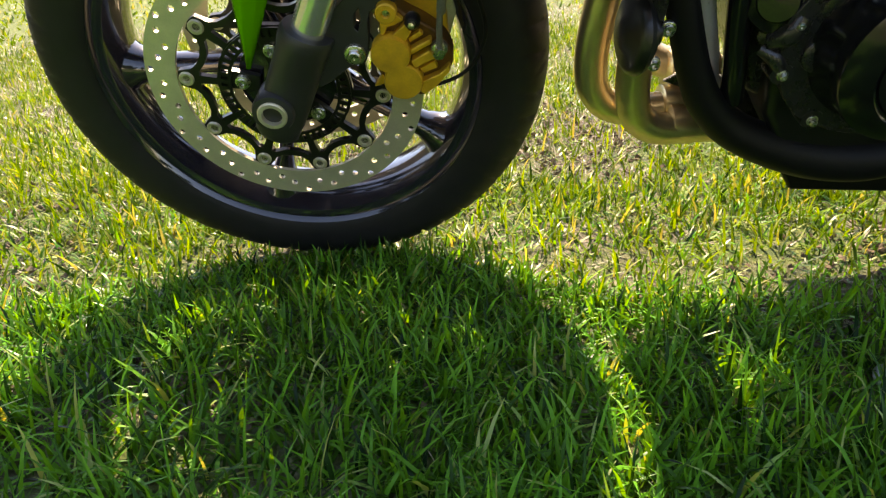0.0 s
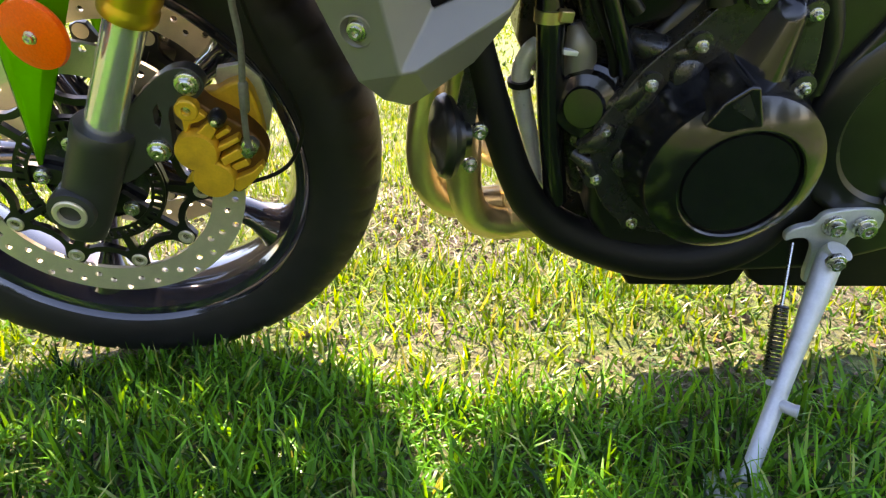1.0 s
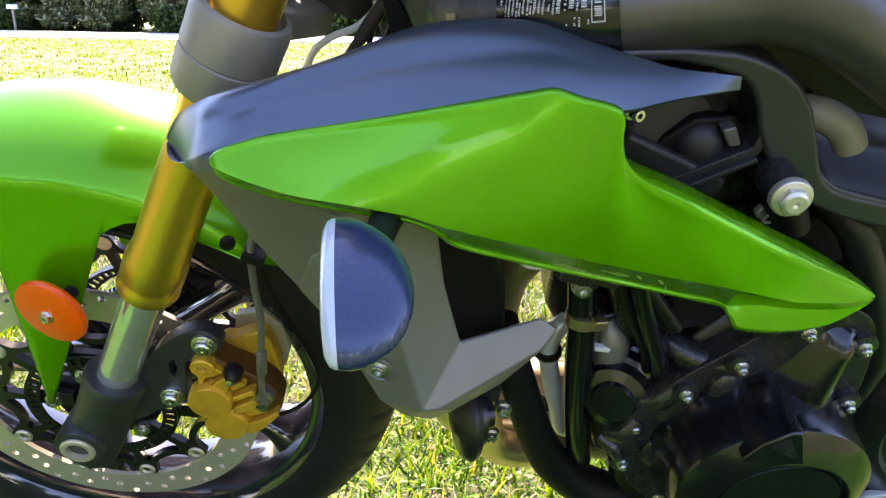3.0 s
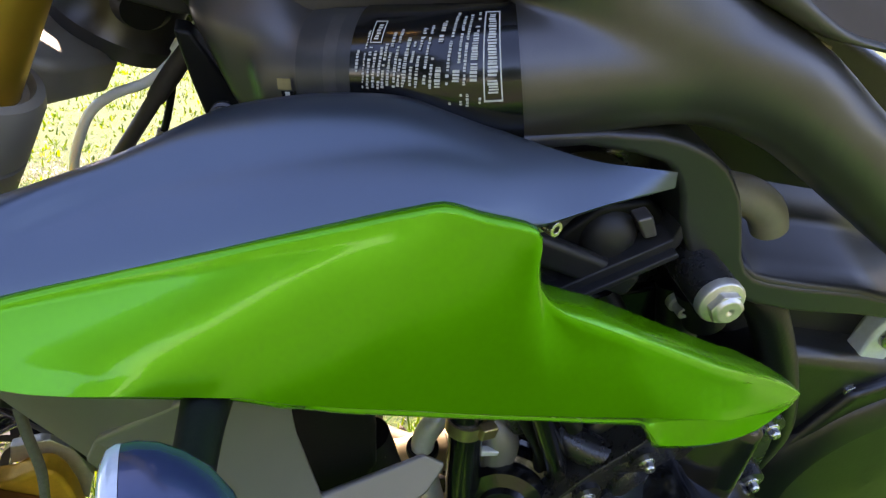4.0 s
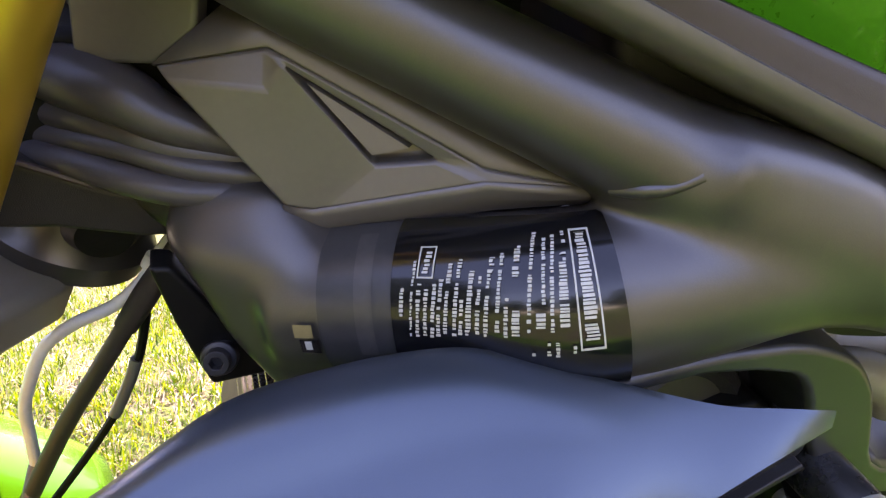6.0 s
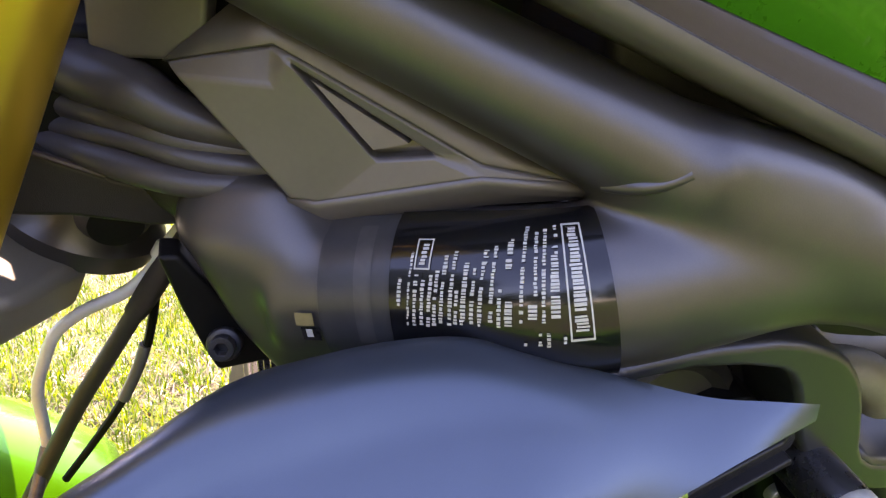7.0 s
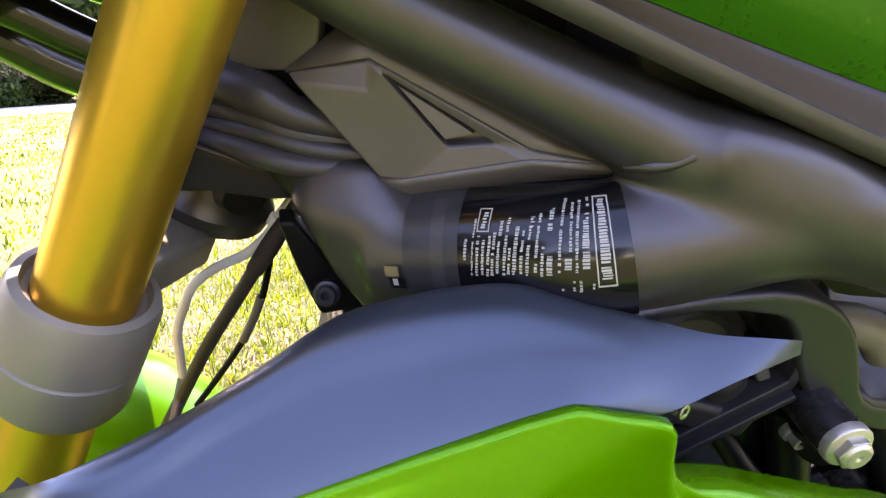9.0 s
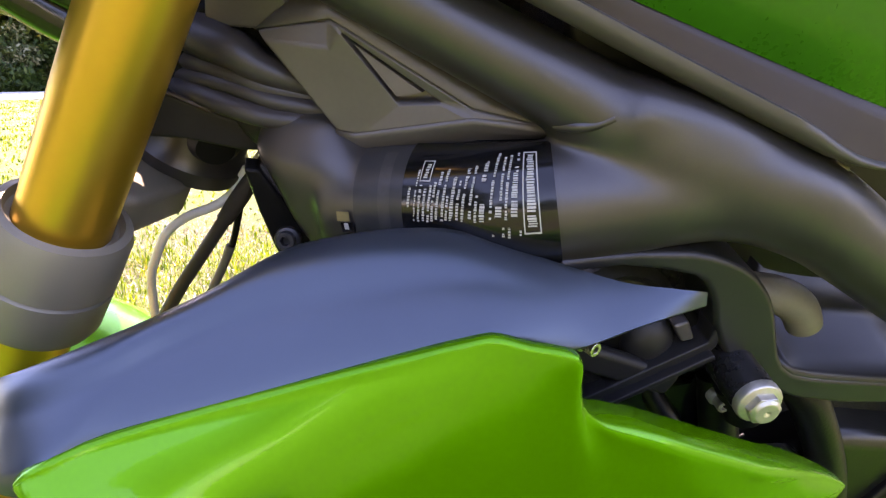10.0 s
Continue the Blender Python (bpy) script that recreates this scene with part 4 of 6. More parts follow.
# ---- engine ----
engine = part("engine", slab([(0.505, 0.290), (0.500, 0.340), (0.508, 0.410), (0.530, 0.470), (0.560, 0.505), (0.660, 0.545), (0.800, 0.510), (0.900, 0.420), (0.905, 0.250), (0.760, 0.205), (0.600, 0.205), (0.540, 0.225)], 0.140, -0.142), M_CARRIER, bike,
              "black three-cylinder engine with bolted covers", bevel=0.012, segs=3)
part("cylinder_block", slab([(0.486, 0.462), (0.452, 0.585), (0.436, 0.640), (0.530, 0.680), (0.585, 0.610), (0.590, 0.490)], 0.125, -0.128), M_ENGINE, engine, bevel=0.008, segs=3)
part("crank_front", slab([(0.466, 0.480), (0.470, 0.370), (0.492, 0.300), (0.530, 0.290), (0.530, 0.490)], 0.10, -0.116), M_ENGINE, engine, bevel=0.008)
part("exhaust_port", slab([(0.440, 0.530), (0.436, 0.440), (0.452, 0.405), (0.490, 0.405), (0.490, 0.530)], 0.10, -0.06), M_ENGINE, engine, bevel=0.006)
part("cylinder_cover", slab([(0.500, 0.478), (0.486, 0.560), (0.494, 0.600), (0.560, 0.606), (0.588, 0.560), (0.590, 0.496)], -0.120, -0.1345), M_COVER, engine, bevel=0.003)
part("cover_seam", tube([(0.496, -0.1350, 0.520), (0.540, -0.1355, 0.530), (0.585, -0.1350, 0.548)], 0.0014, 8), M_ENGINE, engine)
part("head_cover", slab([(0.424, 0.610), (0.430, 0.655), (0.500, 0.705), (0.545, 0.690), (0.560, 0.650)], 0.12, -0.134), M_ENGINE, engine, bevel=0.008, segs=3)
part("side_cover", slab([(0.492, 0.402), (0.497, 0.412), (0.526, 0.458), (0.560, 0.492), (0.596, 0.530), (0.625, 0.538), (0.655, 0.520), (0.668, 0.470), (0.672, 0.430), (0.688, 0.390), (0.680, 0.320), (0.640, 0.285), (0.580, 0.282), (0.525, 0.305), (0.498, 0.350)],
     -0.135, -0.163, smooth_n=3), M_ENGINE, engine, bevel=0.006, segs=3)
clutch = part("clutch_cover", lathe([(0.086, 0.0), (0.084, 0.008), (0.080, 0.016), (0.0780, 0.030), (0.0765, 0.048), (0.0755, 0.0510), (0.0735, 0.0525), (0.0550, 0.0650), (0.0530, 0.0655), (0.0515, 0.0640), (0.0505, 0.0600), (0.0490, 0.0600), (0.0475, 0.0625), (0.0, 0.0640)],
                                    (0.603, -0.158, 0.381), (0.02, -1, 0.0), 80, caps=False), M_COVER, engine, "glossy black round clutch cover", sharp=30)
# ridge and oil filler bump above the clutch
def cover_ridge():
    """A roof-shaped ridge on the cover, wide at the clutch and narrow at its top bolts."""
    bm, rows = bmesh.new(), []
    for k in range(11):
        u = k / 10
        c0, wide, high = Vector((0.612 + 0.0235 * u, -0.158, 0.428 + 0.089 * u)), 0.041 - 0.024 * u, 0.036 - 0.018 * u
        if k == 10:
            high *= 0.35
        rows.append([c0 + Vector((0.97 * wide * v, -high * max(0.0, 1 - abs(v - 0.1) ** 1.5), -0.26 * wide * v)) for v in (-1, -0.8, -0.55, -0.3, -0.12, 0.0, 0.1, 0.2, 0.4, 0.65, 0.85, 1)])
    rows.append([p + Vector((0.001, 0.014, 0.004)) for p in rows[-1]])
    grid(bm, rows)
    return bm


part("cover_ridge", cover_ridge(), M_COVER, engine, sharp=60)
filler = part("filler_bump", slab([(0.560, 0.438), (0.571, 0.457), (0.589, 0.4715), (0.5965, 0.4705), (0.6097, 0.432), (0.590, 0.428)], -0.16, -0.2225), M_COVER, engine, bevel=0.0028, segs=3)
part("filler_recess", slab([(0.576, 0.456), (0.588, 0.4655), (0.6035, 0.4385)], -0.2215, -0.2229), M_ENGINE, filler)
# cast lumps, bosses and pipes on the cover
part("cover_boss", lathe([(0.0, 0.0), (0.0150, 0.0), (0.0135, 0.007), (0.0095, 0.0095), (0.0, 0.0100)], (0.5625, -0.160, 0.4525), (0.1, -1, 0.15), 28, caps=False), M_ENGINE, engine)
part("cover_boss", lathe([(0.0, 0.0), (0.0175, 0.0), (0.0160, 0.009), (0.0125, 0.0115), (0.0062, 0.0115), (0.0055, 0.006), (0.0, 0.006)], (0.528, -0.158, 0.370), (0.0, -1, 0.1), 32, caps=False), M_ENGINE, engine)
part("cover_rib", tube([(0.535, -0.158, 0.450), (0.5315, -0.160, 0.430), (0.522, -0.158, 0.410)], [0.0085, 0.0095, 0.007], 14), M_ENGINE, engine)
part("cover_rib", tube([(0.506, -0.158, 0.406), (0.4975, -0.160, 0.391), (0.486, -0.152, 0.380)], [0.0095, 0.0105, 0.008], 14), M_ENGINE, engine)
part("cover_rib", tube([(0.500, -0.158, 0.352), (0.492, -0.158, 0.366), (0.480, -0.150, 0.372)], [0.0075, 0.008, 0.006], 14), M_ENGINE, engine)
part("cover_rib", tube([(0.603, -0.150, 0.512), (0.616, -0.152, 0.522), (0.632, -0.153, 0.523), (0.648, -0.152, 0.513), (0.656, -0.150, 0.498)], 0.0105, 18), M_ENGINE, engine)
part("cover_rib", tube([(0.590, -0.140, 0.522), (0.592, -0.146, 0.500), (0.598, -0.150, 0.478), (0.606, -0.150, 0.466)], [0.0095, 0.0095, 0.010, 0.012], 16), M_ENGINE, engine)
pump = part("water_pump", lathe([(0.0, -0.030), (0.036, -0.030), (0.037, -0.010), (0.034, -0.008), (0.034, -0.003), (0.0355, -0.001), (0.0340, 0.005), (0.0295, 0.007), (0.0295, 0.011), (0.0310, 0.013), (0.0280, 0.019), (0.0190, 0.022), (0.0170, 0.026), (0.0, 0.0265)],
     (0.494, -0.132, 0.413), (-0.45, -0.86, 0.22), 44, caps=False), M_COVER, engine, "round stepped black water pump housing", sharp=40)
for u in (40, 150, 265):
    part("pump_ear", lathe([(0.0, -0.012), (0.0085, -0.012), (0.0080, 0.002), (0.0, 0.003)], axis_matrix((0.494, -0.132, 0.413), (-0.45, -0.86, 0.22)) @ Vector((0.037 * math.cos(radians(u)), 0.037 * math.sin(radians(u)), 0.0)), (-0.45, -0.86, 0.22), 16, caps=False), M_ENGINE, pump)
part("joint_housing", tube([(0.475, -0.116, 0.478), (0.480, -0.120, 0.465), (0.483, -0.121, 0.450), (0.484, -0.118, 0.425)], [0.006, 0.0125, 0.0140, 0.0130], 20), M_SILVER, engine, "grey metal hose joint beside the pump")
part("joint_tab", block((0.470, -0.131, 0.460), (0.016, 0.006, 0.005), (0, 8, 0)), M_WHITE, engine, bevel=0.0012)
for a, c, b in ((0.533, 0.446, -0.169), (0.502, 0.402, -0.165), (0.660, 0.442, -0.173), (0.603, 0.519, -0.173), (0.567, 0.479, -0.169), (0.649, 0.504, -0.172), (0.500, 0.352, -0.166), (0.542, 0.300, -0.166), (0.672, 0.335, -0.166)):
    part("bolt_boss", lathe([(0.004, 0.0), (0.0125, 0.0), (0.0105, 0.022), (0.004, 0.023)], (a, b + 0.024, c), LEFT, 18), M_ENGINE, engine)
    bolt((a, b + 0.001, c), LEFT, 0.0056, engine, "cover_bolt", h=0.0062, socket=False)
part("water_pipe", tube([(0.520, -0.130, 0.470), (0.545, -0.150, 0.468), (0.572, -0.155, 0.470)], 0.012, 14), M_ENGINE, engine)
part("water_pipe", tube([(0.505, -0.150, 0.418), (0.520, -0.158, 0.432), (0.530, -0.158, 0.445)], 0.010, 14), M_ENGINE, engine)
part("sprocket_cover", lathe([(0.116, 0.0), (0.114, 0.014), (0.106, 0.022), (0.085, 0.026), (0.08, 0.022), (0.045, 0.024), (0.0, 0.026)], (0.803, -0.132, 0.390), LEFT, 64, caps=False), M_CARRIER, engine)
part("sprocket_arm", slab([(0.70, 0.44), (0.735, 0.50), (0.80, 0.52), (0.88, 0.50), (0.88, 0.46), (0.76, 0.46)], -0.13, -0.150), M_CARRIER, engine, bevel=0.006)
part("belly_box", slab([(0.540, 0.240), (0.548, 0.206), (0.577, 0.158), (0.703, 0.150), (0.7075, 0.162), (0.711, 0.176), (0.717, 0.162), (0.735, 0.148), (0.900, 0.138), (0.900, 0.240)], 0.105, -0.105), M_BLACK, bike, "black box-shaped silencer under the engine", bevel=0.007, segs=3)
for pts, r, mt, nm in (([(0.474, -0.140, 0.570), (0.481, -0.144, 0.549), (0.494, -0.146, 0.512), (0.513, -0.148, 0.464), (0.520, -0.144, 0.440)], 0.0078, M_COVER, "water_hose"),
                       ([(0.470, -0.134, 0.540), (0.483, -0.138, 0.508), (0.504, -0.138, 0.465), (0.510, -0.136, 0.440)], 0.0045, M_RUBBER2, "wire_sleeve"),
                       ([(0.520, -0.13, 0.600), (0.540, -0.150, 0.570), (0.565, -0.150, 0.545), (0.590, -0.150, 0.560)], 0.007, M_RUBBER2, "breather_hose"),
                       ([(0.560, -0.135, 0.610), (0.568, -0.145, 0.570), (0.575, -0.150, 0.535), (0.580, -0.155, 0.508)], 0.012, M_RUBBER2, "breather_hose"),
                       ([(0.470, -0.142, 0.562), (0.500, -0.146, 0.524), (0.518, -0.148, 0.500)], 0.006, M_RUBBER2, "wire_sleeve"),
                       ([(0.588, -0.110, 0.606), (0.601, -0.132, 0.606), (0.614, -0.147, 0.599), (0.630, -0.151, 0.575), (0.649, -0.152, 0.542), (0.667, -0.151, 0.505), (0.680, -0.148, 0.470), (0.683, -0.142, 0.425)], 0.0122, M_RUBBER2, "coolant_hose")):
    part(nm, tube(pts, r, 16), mt, bike)
part("water_pipe", tube([(0.447, -0.120, 0.540), (0.4505, -0.127, 0.500), (0.4525, -0.130, 0.479), (0.4560, -0.130, 0.434), (0.4620, -0.130, 0.383), (0.4690, -0.128, 0.340), (0.476, -0.122, 0.300)], 0.0118, 18), M_COVER, bike)
clamp = part("hose_clamp", lathe([(0.011, -0.005), (0.0134, -0.005), (0.0134, 0.005), (0.011, 0.005)], (0.4512, -0.1290, 0.492), (0, 0.1, 1), 24), M_HEADER, bike, "brass-coloured hose clamp")
part("clamp_ear", block((0.462, -0.140, 0.495), (0.012, 0.008, 0.010), (0, 10, 15)), M_HEADER, clamp, bevel=0.0015)
part("connector", block((0.436, -0.150, 0.560), (0.034, 0.022, 0.020), (0, 25, 10)), M_PLASTIC, bike, bevel=0.003)
part("connector", block((0.455, -0.158, 0.570), (0.020, 0.026, 0.026), (0, 25, 0)), M_ENGINE, bike, bevel=0.003)
bolt((0.440, -0.155, 0.545), LEFT, 0.008, engine, "clamp_screw", h=0.006)
part("coil", lathe([(0.0, 0), (0.034, 0), (0.036, 0.006), (0.036, 0.02), (0.030, 0.024), (0.026, 0.020), (0.0, 0.020)], (0.478, -0.128, 0.660), (0.1, -1, 0.25), 40, caps=False), M_PLASTIC, engine)
part("coil_bar", block((0.478, -0.160, 0.650), (0.075, 0.010, 0.016), (0, 25, 0)), M_PLASTIC, engine, bevel=0.004)
pale = part("bypass_pipe", tube([(0.452, -0.085, 0.446), (0.443, -0.089, 0.440), (0.437, -0.090, 0.420), (0.443, -0.090, 0.383), (0.455, -0.090, 0.337), (0.462, -0.088, 0.305), (0.478, -0.080, 0.290)], 0.0088, 16), M_WHITE, bike, "pale curved metal pipe in front of the engine")
part("pipe_clip", lathe([(0.0, -0.003), (0.0122, -0.003), (0.0126, 0.0), (0.0122, 0.003), (0.0, 0.003)], (0.4375, -0.090, 0.413), (0.10, 0.0, -1.0), 24, caps=False), M_RUBBER2, pale)
part("right_cover", block((0.50, 0.150, 0.500), (0.05, 0.02, 0.06), (0, 20, 0)), M_COVER, bike, bevel=0.008)

cap = part("thermostat_cap", lathe([(0.0, -0.012), (0.0155, -0.012), (0.0160, -0.002), (0.0148, 0.0), (0.0, 0.0)], (0.404, -0.153, 0.574), (-0.12, -1, 0.05), 36, caps=False), M_WHITE, engine, "round pale metal cap with a ring of holes")
cap_m = axis_matrix((0.404, -0.153, 0.574), (-0.12, -1, 0.05))
for k in range(6):
    u = math.tau * k / 6
    part("cap_hole", lathe([(0.0, -0.001), (0.0026, -0.001), (0.0026, 0.0006), (0.0, 0.0006)], cap_m @ Vector((0.0088 * math.cos(u), 0.0088 * math.sin(u), 0)), (-0.12, -1, 0.05), 12, caps=False), M_BLACK, cap)
part("cap_hub", lathe([(0.0, 0.0), (0.0038, 0.0), (0.0030, 0.0016), (0.0, 0.0016)], (0.404, -0.153, 0.574), (-0.12, -1, 0.05), 18, caps=False), M_BLACK, cap)

# ---- main structure: tubes and brackets ----
MAIN = [(0.316, -0.062, 0.716), (0.328, -0.074, 0.714), (0.344, -0.087, 0.714), (0.385, -0.112, 0.725), (0.425, -0.1365, 0.7345), (0.465, -0.146, 0.7435), (0.501, -0.150, 0.7480), (0.529, -0.156, 0.7465), (0.557, -0.162, 0.737), (0.583, -0.166, 0.722), (0.615, -0.168, 0.702), (0.687, -0.170, 0.658), (0.790, -0.168, 0.600)]
MAIN_R = [0.027, 0.028, 0.0285, 0.0288, 0.030, 0.0275, 0.0250, 0.0240, 0.0230, 0.0225, 0.0228, 0.024, 0.026]
part("main_tube", mirrored(tube(MAIN, MAIN_R, 24, 6)), M_FRAME, bike, "satin grey main tube on the far side")
welded = tube(MAIN[2:], MAIN_R[2:], 40, 8)
tube([(0.255, -0.030, 0.876), (0.300, -0.062, 0.852), (0.345, -0.086, 0.829), (0.391, -0.106, 0.808), (0.448, -0.133, 0.783), (0.478, -0.143, 0.762), (0.505, -0.148, 0.732)], [0.018, 0.018, 0.0185, 0.0185, 0.020, 0.021, 0.021], 32, bm=welded)
tube([(0.432, -0.1265, 0.7890), (0.472, -0.142, 0.773), (0.507, -0.150, 0.758), (0.548, -0.160, 0.745), (0.600, -0.167, 0.7115)], [0.0165, 0.0235, 0.0255, 0.0230, 0.0215], 36, 8, bm=welded)
tube([(0.458, -0.146, 0.784), (0.500, -0.152, 0.772), (0.550, -0.161, 0.748)], [0.0160, 0.0175, 0.0165], 28, 6, bm=welded)
CAST_T, CAST_O = Vector((0.811, -0.584, 0.0)), Vector((-0.584, -0.811, 0.0))


def casting_point(a, c):
    """A point of the head casting's outer face, a plane that follows the main tube and falls back at the top."""
    return Vector((a, -0.1050 - 0.72 * (a - 0.33) + 0.9 * max(0.0, c - 0.738), c))


def casting(bm):
    """The cast lug that joins the steering head to the main tube, with a rolled front edge."""
    fore = spline([(0.306, 0.757, 0), (0.301, 0.749, 0), (0.2975, 0.7395, 0), (0.3025, 0.7300, 0), (0.3090, 0.7165, 0), (0.3160, 0.7025, 0), (0.3250, 0.6915, 0), (0.3350, 0.6800, 0)], 4)
    aft = spline([(0.338, 0.759, 0), (0.342, 0.752, 0), (0.346, 0.745, 0), (0.350, 0.735, 0), (0.352, 0.724, 0), (0.354, 0.712, 0), (0.356, 0.700, 0), (0.358, 0.686, 0)], 4)
    rows = []
    for f, g in zip(fore, aft):
        p, q, r = casting_point(f.x, f.y), casting_point(g.x, g.y), 0.0105
        hub = p + CAST_T * r - CAST_O * r
        row = [hub - CAST_T * r - CAST_O * 0.022]
        row += [hub + r * (CAST_O * math.sin(radians(th)) - CAST_T * math.cos(radians(th))) for th in (-20, 0, 18, 36, 54, 72, 90)]
        flat = hub + CAST_O * r
        row += [flat.lerp(q, v) - CAST_O * 0.003 * v * v for v in (0.25, 0.5, 0.75)] + [q - CAST_O * 0.006, q - CAST_O * 0.030]
        rows.append(row)
    vs = grid(bm, rows, True)
    bm.faces.new(vs[0])
    bm.faces.new(vs[-1])


casting(welded)
chassis = part("main_tube", welded, M_FRAME, bike, "satin grey welded tubes with a printed sticker")
melt = chassis.modifiers.new("weld_union", "REMESH")
melt.mode, melt.voxel_size, melt.use_smooth_shade = "VOXEL", 0.0018, True
ease = chassis.modifiers.new("weld_ease", "SMOOTH")
ease.factor, ease.iterations = 0.5, 60
part("weld_bead", tube([(0.4311, -0.1410, 0.7762), (0.4380, -0.1476, 0.7786), (0.4451, -0.1516, 0.7808), (0.4520, -0.1536, 0.7845)], [0.0018, 0.0027, 0.0021, 0.0026], 14, 6), M_FRAME, chassis, "uneven weld bead")
part("head_link", tube([(0.262, -0.012, 0.775), (0.290, -0.032, 0.762), (0.322, -0.058, 0.742)], [0.026, 0.024, 0.020], 24), M_PLASTIC, chassis)
part("down_tube", tube([(0.388, -0.119, 0.476), (0.391, -0.120, 0.466), (0.402, -0.122, 0.428), (0.424, -0.124, 0.357), (0.436, -0.125, 0.325), (0.451, -0.126, 0.297), (0.483, -0.127, 0.265), (0.533, -0.130, 0.241), (0.585, -0.132, 0.228), (0.640, -0.134, 0.230), (0.690, -0.130, 0.252), (0.715, -0.120, 0.285)], [0.0155, 0.0155, 0.0158, 0.0165, 0.0172, 0.0185, 0.0205, 0.0230, 0.0250, 0.0250, 0.0230, 0.022], 28), M_BLACK, bike, "black tube running under the engine")
bracket = part("engine_mount", slab([(0.415, 0.7225), (0.4463, 0.7253), (0.4707, 0.7258), (0.4969, 0.7238), (0.508, 0.7212), (0.5177, 0.7175), (0.527, 0.7130), (0.5353, 0.7072), (0.5420, 0.7000), (0.5483, 0.6918), (0.5545, 0.6800), (0.5610, 0.6650), (0.5660, 0.6530), (0.5720, 0.6440), (0.5800, 0.6378),
     (0.5900, 0.6340), (0.6121, 0.6290), (0.6549, 0.6210), (0.7200, 0.6030), (0.7200, 0.5900), (0.6626, 0.6033), (0.6205, 0.6097), (0.5900, 0.6175), (0.5660, 0.6280), (0.5482, 0.6404), (0.5360, 0.6534), (0.5270, 0.6670), (0.5205, 0.6798), (0.5165, 0.6920), (0.5121, 0.7000), (0.5075, 0.7060), (0.5021, 0.7099), (0.4850, 0.7150), (0.4633, 0.7187), (0.415, 0.7160)], -0.128, -0.168), M_ARM, bike, "satin dark grey engine mounting arm", bevel=0.0048, segs=4)
ledge = bmesh.new()
grid(ledge, [[Vector((a, b, c + d)) for b, d in ((-0.1665, -0.001), (-0.162, 0.0014), (-0.150, 0.0050), (-0.124, 0.0125), (-0.119, 0.0180), (-0.116, 0.0400))] for a, c in ((0.568, 0.6470), (0.580, 0.6372), (0.592, 0.6332), (0.6121, 0.6285), (0.6549, 0.6205), (0.7200, 0.6025))])
part("arm_ledge", ledge, M_ARM, bracket, "satin dark shelf of the arm", thick=0.003)
part("rear_stub", tube([(0.552, -0.143, 0.680), (0.568, -0.147, 0.678), (0.581, -0.150, 0.671), (0.589, -0.151, 0.659)], [0.0098, 0.0104, 0.0104, 0.0098], 22), M_DUCT, bracket, "beige rubber stub")
part("rubber_bush", tube([(0.552, -0.160, 0.630), (0.559, -0.160, 0.618), (0.566, -0.160, 0.604)], 0.0125, 24), M_BLACK, bracket)
# relay box behind the cowl's tail: a dark case with a dome and a stepped rail
relay = part("relay_box", slab([(0.4635, 0.6290), (0.526, 0.6600), (0.5255, 0.6690), (0.5130, 0.6790), (0.4893, 0.6765), (0.4725, 0.6630), (0.4615, 0.6466)], -0.105, -0.152), M_BLACK, bike, "black plastic relay box behind the shroud", bevel=0.003)
part("dome", lathe([(0.0, 0.009), (0.006, 0.0085), (0.0115, 0.0058), (0.0150, 0.0010), (0.0155, -0.004)], (0.4960, -0.152, 0.6590), (0.0, -1, 0.1), 32, caps=False), M_PLASTIC, relay)
part("lug", slab([(0.5030, 0.6740), (0.5110, 0.6765), (0.5175, 0.6640), (0.5105, 0.6625)], -0.150, -0.161), M_AIRBOX, relay, bevel=0.0015)
part("rail", slab([(0.456, 0.6225), (0.490, 0.6400), (0.5250, 0.6585), (0.5278, 0.6625), (0.5280, 0.6740), (0.5235, 0.6740), (0.5222, 0.6655), (0.490, 0.6490), (0.456, 0.6310)], -0.148, -0.166), M_PLASTIC, relay, bevel=0.0012)
part("rail", slab([(0.456, 0.6215), (0.490, 0.6392), (0.5260, 0.6582), (0.5240, 0.6612), (0.490, 0.6432), (0.456, 0.6256)], -0.160, -0.171), M_PLASTIC, relay, bevel=0.0010)
part("mount_boss", lathe([(0.0, 0.0), (0.0120, 0.0), (0.0120, 0.030), (0.0112, 0.034), (0.0, 0.034)], (0.5397, -0.157, 0.6485), LEFT, 32, caps=False), M_ENGINE, bracket)
bolt((0.5397, -0.193, 0.6485), (-0.05, -1, 0.05), 0.0122, bracket, "mount_bolt", M_ZINC, h=0.0085, socket=False, label="large flanged steel engine bolt")
bolt((0.5477, -0.157, 0.6134), LEFT, 0.0055, bracket, "small_screw", M_ZINC, h=0.008)
bolt((0.437, -0.197, 0.703), (0.4, -0.9, 0.1), 0.0045, bracket, "panel_screw", h=0.007)
part("cable_guide", slab([(0.2965, 0.7335), (0.3035, 0.7325), (0.3255, 0.6965), (0.3320, 0.6790), (0.3110, 0.6775), (0.3075, 0.6880), (0.3020, 0.7080)], -0.074, -0.088), M_BLACK, bike, bevel=0.002)
bolt((0.3148, -0.0915, 0.6935), (-0.2, -0.9, 0.35), 0.0068, bike, "cable_screw", M_ARM, h=0.006)
part("under_plate", slab([(0.306, 0.712), (0.322, 0.700), (0.338, 0.672), (0.340, 0.640), (0.322, 0.640), (0.318, 0.675)], -0.030, -0.040, smooth_n=3), M_BLACK, bike, bevel=0.003)

